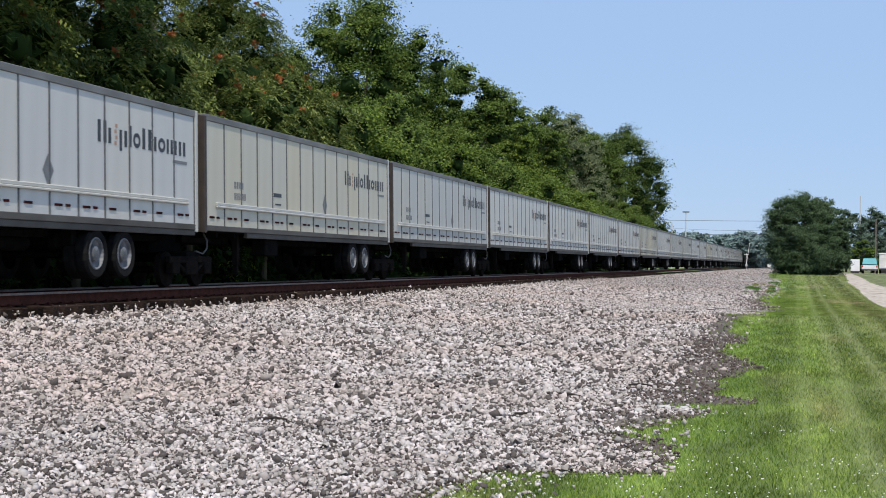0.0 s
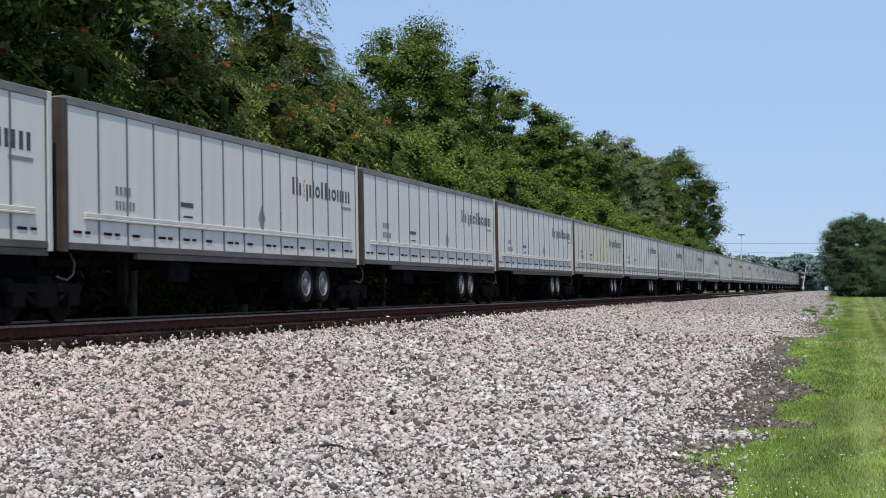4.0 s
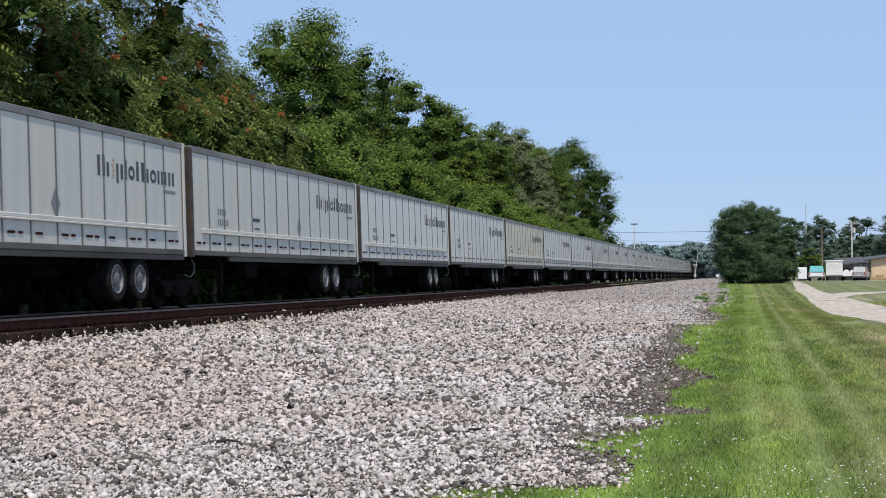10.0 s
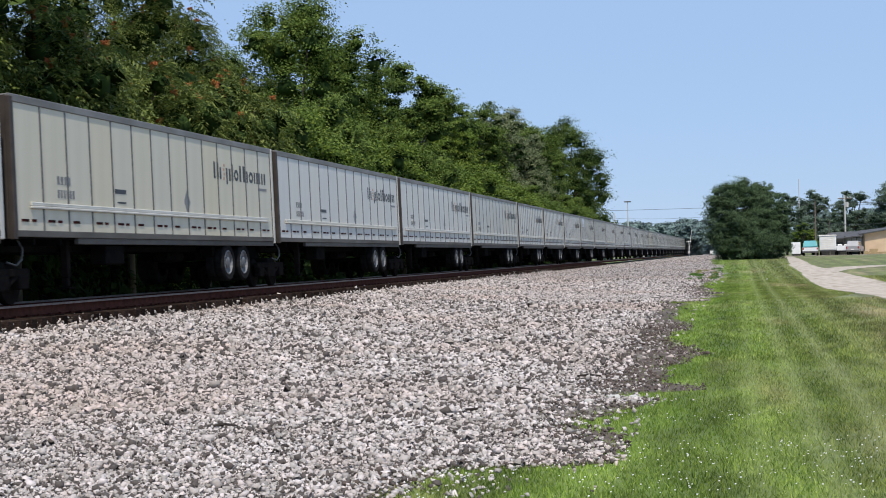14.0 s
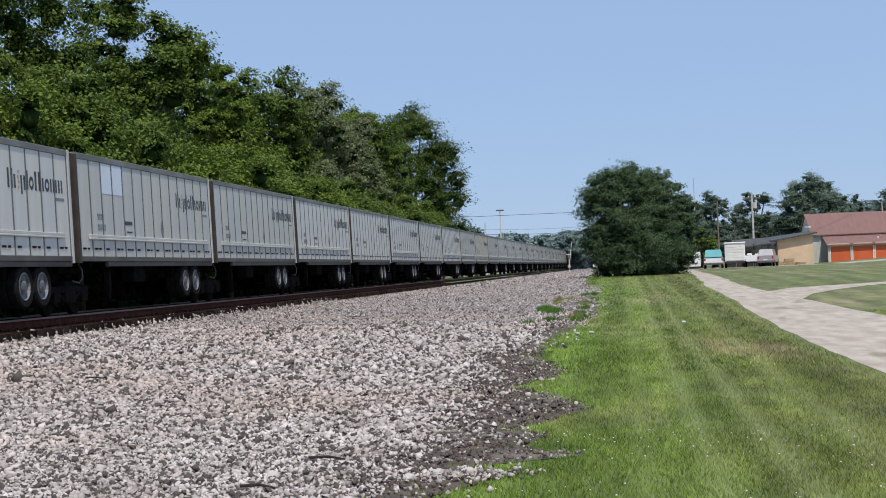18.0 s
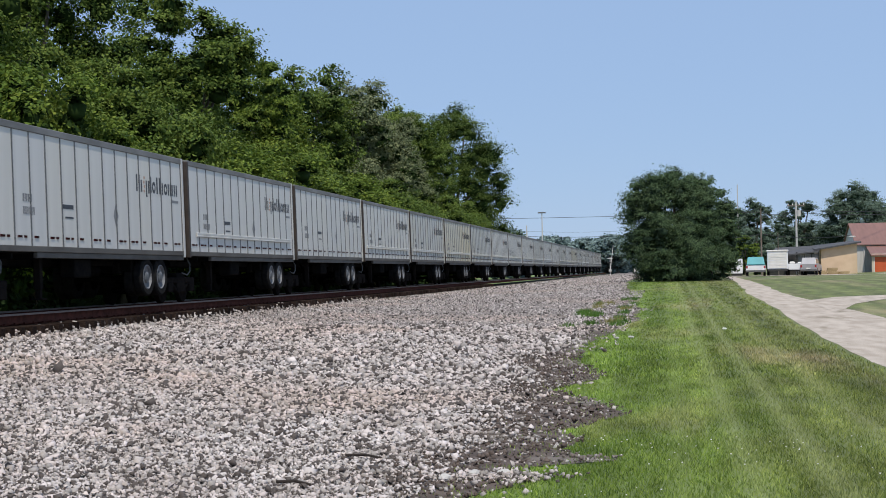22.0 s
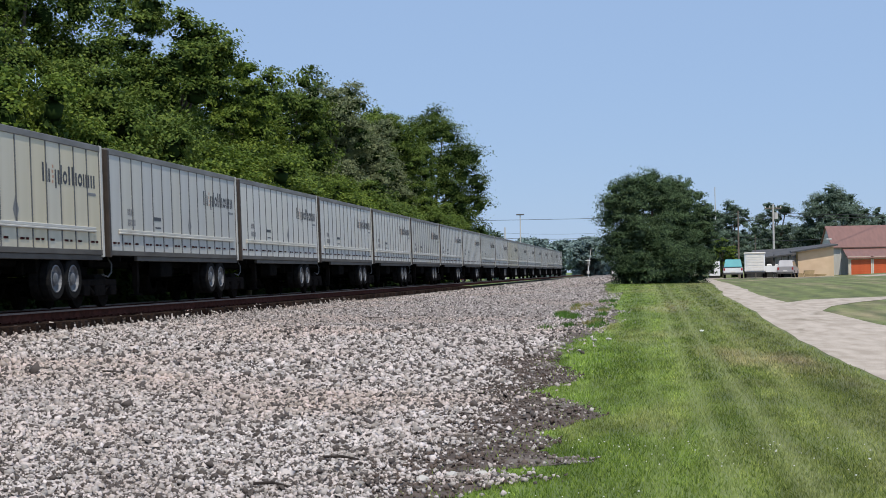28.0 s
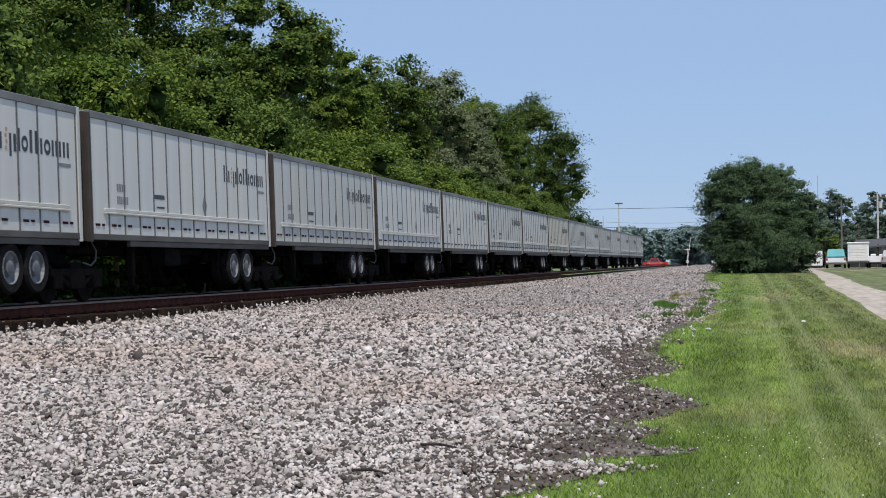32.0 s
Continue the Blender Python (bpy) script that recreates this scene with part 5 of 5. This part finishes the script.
plate = part("tie_plate", boxes((0.58, 0.93, -0.09, 0.09, 0.0, 0.015), (0.62, 0.67, -0.02, 0.02, 0.015, 0.05), (0.84, 0.89, -0.02, 0.02, 0.015, 0.05)), RUST, track, "rusty tie plate with spikes")
plate.matrix_basis = pose(0, 18, 0)
for k in range(1, 150):
    shared("tie_plate", plate.data, track, pose(0, 18 + 0.5 * k, 0), "rusty tie plate with spikes")


# a broken stone: two skewed triangles, one over the other
OCTA = np.array([(math.cos(a), math.sin(a), z) for z, o in ((0.5, 0.0), (-0.5, 1.047)) for a in (o, o + 2.094, o + 4.189)])
OCTA_F = np.array([(0, 1, 2), (0, 3, 1), (1, 3, 4), (1, 4, 2), (2, 4, 5), (2, 5, 0), (0, 5, 3)])


def stones(name, xy, r, size, material, label, lift=0.0):
    """Sharp broken stones lying on the land."""
    x, y = xy
    n = len(x)
    s = size * r.lognormal(0, 0.3, n)
    shape = OCTA[None] * (r.uniform(0.65, 1.3, (n, 1, 3)) * [1.2, 0.95, 1.0]) + r.normal(size=(n, 6, 3)) * 0.16
    a, b, c = r.uniform(0, 6.28, n), r.normal(size=n) * 0.5, r.normal(size=n) * 0.5
    ca, sa, cb, sb, cc, sc = np.cos(a), np.sin(a), np.cos(b), np.sin(b), np.cos(c), np.sin(c)
    z0, z1 = np.zeros(n), np.ones(n)
    ra = np.stack([ca, -sa, z0, sa, ca, z0, z0, z0, z1], 1).reshape(n, 3, 3)
    rb = np.stack([z1, z0, z0, z0, cb, -sb, z0, sb, cb], 1).reshape(n, 3, 3)
    rc = np.stack([cc, z0, sc, z0, z1, z0, -sc, z0, cc], 1).reshape(n, 3, 3)
    v = np.einsum("nij,nkj->nki", ra @ rb @ rc, shape) * (s * 0.5)[:, None, None]
    z = np.array([land(p, q) for p, q in zip(x, y)]) + 0.014 + s * r.uniform(-0.15, 0.6, n) + lift
    v += np.stack([x, y, z], 1)[:, None, :]
    f = (np.arange(n)[:, None, None] * 6 + OCTA_F[None]).reshape(-1, 3)
    return tagged(new(name, raw(name, v.reshape(-1, 3), f, material)), label, "gravel", kind="stuff")


def band(n, y0, y1, eye_y, size, seed):
    """Stones over the bed between two ways along the track, denser towards the viewer's standing place eye_y."""
    r = np.random.default_rng(seed)
    d = r.uniform((y0 - eye_y) ** 0.5, (y1 - eye_y) ** 0.5, n * 2) ** 2
    y = eye_y + d
    x = r.uniform(-13.5, -0.9, n * 2)
    edge = np.interp(y, TABLE_Y, BED_TABLE)
    keep = (x > -0.66 * d - 0.6) & ((x < edge) | (r.uniform(0, 1, n * 2) < 0.5 * np.exp(-(x - edge) / 0.28)))
    x, y = x[keep][:n], y[keep][:n]
    return stones("ballast_stones", (x, y), r, size, STONE, "pale crushed limestone ballast, sharp-edged")


for eye, seed in ((0, 11), (40, 31)):
    band(42000, eye + 7.9, eye + 14, eye, 0.03, seed)
    band(54000, eye + 13.8, eye + 21.3, eye, 0.039, seed + 1)
    band(46000, eye + 21, eye + 39, eye, 0.054, seed + 2)
band(8000, 38.8, 47.9, 0, 0.06, 17)
r = np.random.default_rng(18)
wx, wy = r.uniform(-13.4, -1.5, 24000), r.uniform(47.8, 62, 24000)
side = wx < -0.66 * (wy - 40) - 0.5
stones("ballast_stones", (wx[side], wy[side]), r, 0.055, STONE, "pale crushed limestone ballast along the bed")
# pale stones heaped in the cribs outside the rail, up to the tops of the ties
r = np.random.default_rng(15)
hx, hy = r.uniform(-14.13, -13.38, 34000), r.uniform(18, 110, 34000)
gap = np.abs((hy - 18 + 0.25) % 0.5 - 0.25) > 0.15
hx, hy = hx[gap], hy[gap]
stones("ballast_stones", (hx, hy), r, 0.05, STONE, "pale ballast heaped between the tie ends", np.clip((-13.38 - hx) / 0.17, 0, 1) * r.uniform(0, 0.17, len(hx)))
r = np.random.default_rng(16)
bx, by = r.uniform(-14.1, -13.7, 9000), r.uniform(18, 110, 9000)
gap = np.abs((by - 18 + 0.25) % 0.5 - 0.25) > 0.13
stones("ballast_stones", (bx[gap], by[gap]), r, 0.05, STONE, "pale ballast lying in the cribs beside the rail", r.uniform(0, 0.17, gap.sum()))
for n, y0, y1, size in ((22000, 78.8, 130, 0.042), (7000, 129, 330, 0.07)):
    fy = y0 + (y1 - y0) * r.uniform(0, 1, n) ** 1.25
    fx = -13.4 + (np.interp(fy, TABLE_Y, BED_TABLE) + 13.45) * r.uniform(0, 1, n)
    stones("ballast_stones", (fx, fy), r, size, STONE, "pale crushed limestone ballast farther along")


def blades(name, x, y, r, height, width, material, label, category="grass"):
    n = len(x)
    z = np.array([land(p, q) for p, q in zip(x, y)])
    a = r.uniform(0, 6.28, n)
    h = height * r.uniform(0.5, 1.4, n)
    w = width * r.uniform(0.6, 1.3, n)
    root = np.stack([x, y, z], 1)
    side = np.stack([np.cos(a), np.sin(a), np.zeros(n)], 1) * w[:, None]
    tip = root + np.stack([r.normal(size=n) * 0.45 * h, r.normal(size=n) * 0.45 * h, h], 1)
    v = np.stack([root - side, root + side, tip], 1).reshape(-1, 3)
    f = np.arange(3 * n).reshape(-1, 3)
    return tagged(new(name, raw(name, v, f, material)), label, category, kind="stuff")


def lawn(n, y0, y1, eye_y, height, width, seed):
    r = np.random.default_rng(seed)
    y = eye_y + r.uniform((y0 - eye_y) ** 0.5, (y1 - eye_y) ** 0.5, n) ** 2
    x = -3.3 + (3.3 + 0.26 * (y - eye_y) + 0.4) * r.uniform(size=n)
    edge = np.interp(y, TABLE_Y, DIRT_TABLE)
    patchy = np.array([noise.noise((p * 0.8, q * 0.45, 3.3)) for p, q in zip(x, y)])
    keep = ((x > edge + 0.05) & (r.uniform(size=n) < 0.85 + 0.6 * patchy)) | (r.uniform(size=n) < 0.25 * np.exp(-np.abs(edge - x) / 0.25))
    lane = np.array([drive_edges(v) for v in y])
    keep &= (x < lane[:, 0] - 0.1) | (x > lane[:, 1] + 0.1)
    keep &= ~((x > 4.6) & (y > 80) & (y < 140))
    return blades("grass_blades", x[keep], y[keep], r, height, width, BLADE, "short mown grass blades, uneven at the dirt edge")


lawn(150000, 8.8, 22, 0, 0.036, 0.005, 21)
lawn(110000, 22, 49, 0, 0.045, 0.011, 22)
lawn(150000, 48.8, 62, 40, 0.036, 0.005, 23)
lawn(100000, 62, 90, 40, 0.045, 0.011, 24)
lawn(45000, 90, 136, 40, 0.04, 0.03, 25)


# ---- small things on the ground ----
CLOVER = surface("white_clover", (0.75, 0.76, 0.7), (0.65, 0.66, 0.6), 3, 0.8)
STICK = surface("old_dark_wood", (0.022, 0.016, 0.013), (0.045, 0.033, 0.026), 6, 0.9, 0.5, 20)
PALESTONE = surface("pale_limestone_lump", (0.5, 0.48, 0.45), (0.4, 0.38, 0.36), 3, 0.85, 0.5, 15)
WEED = surface("weed_leaf", (0.07, 0.16, 0.03), (0.11, 0.22, 0.04), 2, 0.6, island=0.3, through_leaf=0.25)
DRYWEED = surface("dry_weed", (0.3, 0.27, 0.1), (0.24, 0.24, 0.08), 2, 0.7, island=0.3, through_leaf=0.25)


def stick(x, y, turn, long, r=0.013):
    t = thing("stick", Matrix.Translation((x, y, land(x, y) + 0.05)) @ Matrix.Rotation(radians(turn), 4, "Z"), "dark broken stick lying on the ballast", "stick", "sticks on the ballast")
    bm = tube(bmesh.new(), (-long / 2, 0, 0), (0, 0.02, 0.012), r, r * 0.9, 7)
    tube(bm, (0, 0.02, 0.012), (long / 2, -0.02, 0.0), r * 0.9, r * 0.6, 7)
    part("branch", bm, STICK, t)


def clod(x, y, s, material, label, name="stone"):
    r = np.random.default_rng(int(abs(x * 977 + y * 131)) + 3)
    bm = bmesh.new()
    bmesh.ops.create_icosphere(bm, subdivisions=2, radius=1)
    for v in bm.verts:
        q = 1 + 0.3 * noise.noise(v.co * 1.7 + Vector((x, y, 0)))
        v.co = Vector((v.co.x * s * q * 1.15, v.co.y * s * q * 0.9, v.co.z * s * q * 0.65))
    ob = part(name, bm, material, None)
    ob.matrix_basis = Matrix.Translation((x, y, land(x, y) + s * 0.3 + 0.015)) @ Matrix.Rotation(r.uniform(0, 6), 4, "Z")
    return tagged(ob, label, "stone")


for x, y, turn, long in [(-2.62, 14.8, -25, 0.35), (-8.0, 61.9, -30, 0.7), (-2.6, 17.2, -20, 0.6), (-2.75, 50.8, -20, 0.42), (-8.2, 85, -30, 0.9), (-2.55, 52.4, -22, 0.5), (-4.7, 13.2, 10, 0.3), (-1.9, 19.0, 5, 0.4), (-2.0, 56.3, 12, 0.45), (-2.1, 59.0, 0, 0.3)]:
    stick(x, y, turn, long * 0.75)
for x, y, s in [(-2.37, 21.2, 0.1), (-7.4, 34.9, 0.14), (-3.76, 12.0, 0.06), (-2.2, 16.7, 0.05), (-2.48, 55.6, 0.09), (-7.96, 66.3, 0.12), (-3.43, 57.1, 0.07), (-2.36, 52.2, 0.05), (-5.6, 24, 0.07), (-4.9, 60.5, 0.07), (-6.3, 70, 0.1)]:
    clod(x, y, s * 0.62, STICK, "dark clod lying on the pale ballast", "clod")
for x, y, s in [(-1.36, 16.2, 0.07), (-1.6, 15.9, 0.05), (-1.15, 16.25, 0.06), (-1.5, 51.5, 0.06), (-1.28, 51.6, 0.05), (-1.7, 51.3, 0.05), (-0.8, 73.6, 0.06), (-1.1, 73.4, 0.05)]:
    clod(x, y, s, PALESTONE, "pale flat limestone lump at the grass edge")
r = np.random.default_rng(41)
stones("pale_chips", (np.concatenate([r.normal(-1.4, 0.25, 700), r.normal(-1.4, 0.25, 700), r.normal(-1.5, 0.4, 500), r.normal(-1.3, 0.35, 400)]), np.concatenate([r.normal(16.15, 0.2, 700), r.normal(51.5, 0.15, 700), r.normal(82.8, 0.5, 500), r.normal(90.0, 0.6, 400)])), r, 0.03, STONE, "pale limestone chips heaped at the grass edge")
r = np.random.default_rng(45)
stones("pale_chips", (r.uniform(-2.7, -1.0, 3200), r.uniform(77, 112, 3200)), r, 0.036, STONE, "pale limestone chips strewn over the dirt farther on")
for material, n, size, seed in ((DIRT, 5000, 0.03, 42), (STONE, 2200, 0.022, 43)):
    r = np.random.default_rng(seed)
    xs2, ys2 = np.concatenate([r.uniform(-2.8, -0.4, n), r.uniform(-2.8, -0.4, n)]), np.concatenate([r.uniform(9, 34, n), r.uniform(47, 68, n)])
    on = np.array([gravel_edge(y) - 0.3 < x < dirt_edge(y) + 0.08 for x, y in zip(xs2, ys2)])
    stones("dirt_pebbles", (xs2[on], ys2[on]), r, size, material, "small pebbles trodden into the dirt")
for x, y in ((1.38, 77.0),):
    clod(x, y, 0.05, CLOVER, "scrap of white litter in the grass", "litter")
WEEDS = []
for x, y, rx, ry, n, h, m in [(-0.06, 15.2, 0.3, 0.35, 800, 0.06, WEED), (-1.36, 13.7, 0.3, 0.25, 700, 0.06, WEED), (-0.78, 20.1, 0.25, 0.6, 700, 0.07, WEED), (-2.36, 43.4, 0.35, 1.6, 500, 0.14, DRYWEED), (-2.42, 36.7, 0.25, 0.8, 260, 0.12, DRYWEED),
                              (-1.87, 10.9, 0.4, 0.3, 1500, 0.05, WEED), (-1.2, 28.2, 0.3, 0.7, 500, 0.08, WEED), (-1.3, 16.9, 0.25, 0.25, 400, 0.06, WEED), (-4.03, 10.05, 0.2, 0.12, 60, 0.06, DRYWEED), (-3.53, 10.25, 0.15, 0.1, 40, 0.06, DRYWEED), (-1.7, 43.1, 0.3, 1.4, 400, 0.1, WEED)]:
    tuft = np.random.default_rng(77)
for k in range(26):
    WEEDS.append((tuft.uniform(-2.7, -1.0), tuft.uniform(78, 100), 0.15, 0.35, 130, 0.13, DRYWEED if k % 4 == 0 else WEED))


def weed_patch(name, x, y, rx, ry, n, h, material, label, seed):
    r = np.random.default_rng(seed)
    return blades(name, x + r.normal(size=n) * rx * 0.7, y + r.normal(size=n) * ry * 0.8, r, h, h * 0.1, material, label, "weeds")


for k, (x, y, rx, ry, n, h, mat_) in enumerate(WEEDS):
    weed_patch("weeds", x, y, rx, ry, n, h, mat_, "low green weeds at the gravel's edge" if mat_ is WEED else "yellowed dry weeds in the gravel", 50 + k)


def flowers(n, x0, x1, y0, y1, seed):
    r = np.random.default_rng(seed)
    x, y = r.uniform(x0, x1, n), r.uniform(y0, y1, n)
    keep = np.array([noise.noise((p * 0.9, q * 0.5, seed)) for p, q in zip(x, y)]) > -0.05
    x, y = x[keep], y[keep]
    n = len(x)
    z = np.array([land(p, q) for p, q in zip(x, y)]) + r.uniform(0.04, 0.08, n)
    v = (OCTA[None] * 0.0066 * r.uniform(0.7, 1.3, (n, 1, 1)) + np.stack([x, y, z], 1)[:, None]).reshape(-1, 3)
    f = (np.arange(n)[:, None, None] * 6 + OCTA_F[None]).reshape(-1, 3)
    tagged(new("clover_flowers", raw("clover_flowers", v, f, CLOVER)), "scattered white clover flowers in the grass", "flowers", kind="stuff")


flowers(800, -2.2, 3.0, 9.2, 14.5, 5)
flowers(220, -1.2, 4.0, 49.2, 54, 6)


# ---- moving things ----
def red_way(t):
    """Way of the red pickup along the crossing road: it waits behind the train, then drives over."""
    s = max(t - 27.5, 0)
    return -36.3 + (5.3 * s * s / 3.0 if s < 1.5 else 3.975 + 5.3 * (s - 1.5))


def motions():
    times = [0, 1, 2, 3, 4, 5, 6, 7, 8, 9, 10, 11, 12, 13, 14, 15, 15.5, 15.7, 15.9, 16.1, 16.3, 16.5, 16.7, 16.9, 17.1, 17.3, 17.5, 18, 19, 20, 21, 22, 23, 24, 25, 26, 27, 28, 29, 30, 31, 32]
    for k, t in trailers.items():
        walk(t, [(s, train_pose(k, s)) for s in times])
    way = [0, 15, 27.5] + [27.5 + 0.1 * k for k in range(1, 46)]
    walk(red_truck, [(s, facing(red_way(s), 326, -90, 0.06)) for s in way])
    for w in red_wheels:
        home = w.matrix_basis.translation.copy()
        walk(w, [(s, Matrix.Translation(home) @ Matrix.Rotation(-(red_way(s) + 36.3) / 0.36, 4, "X")) for s in way])


motions()
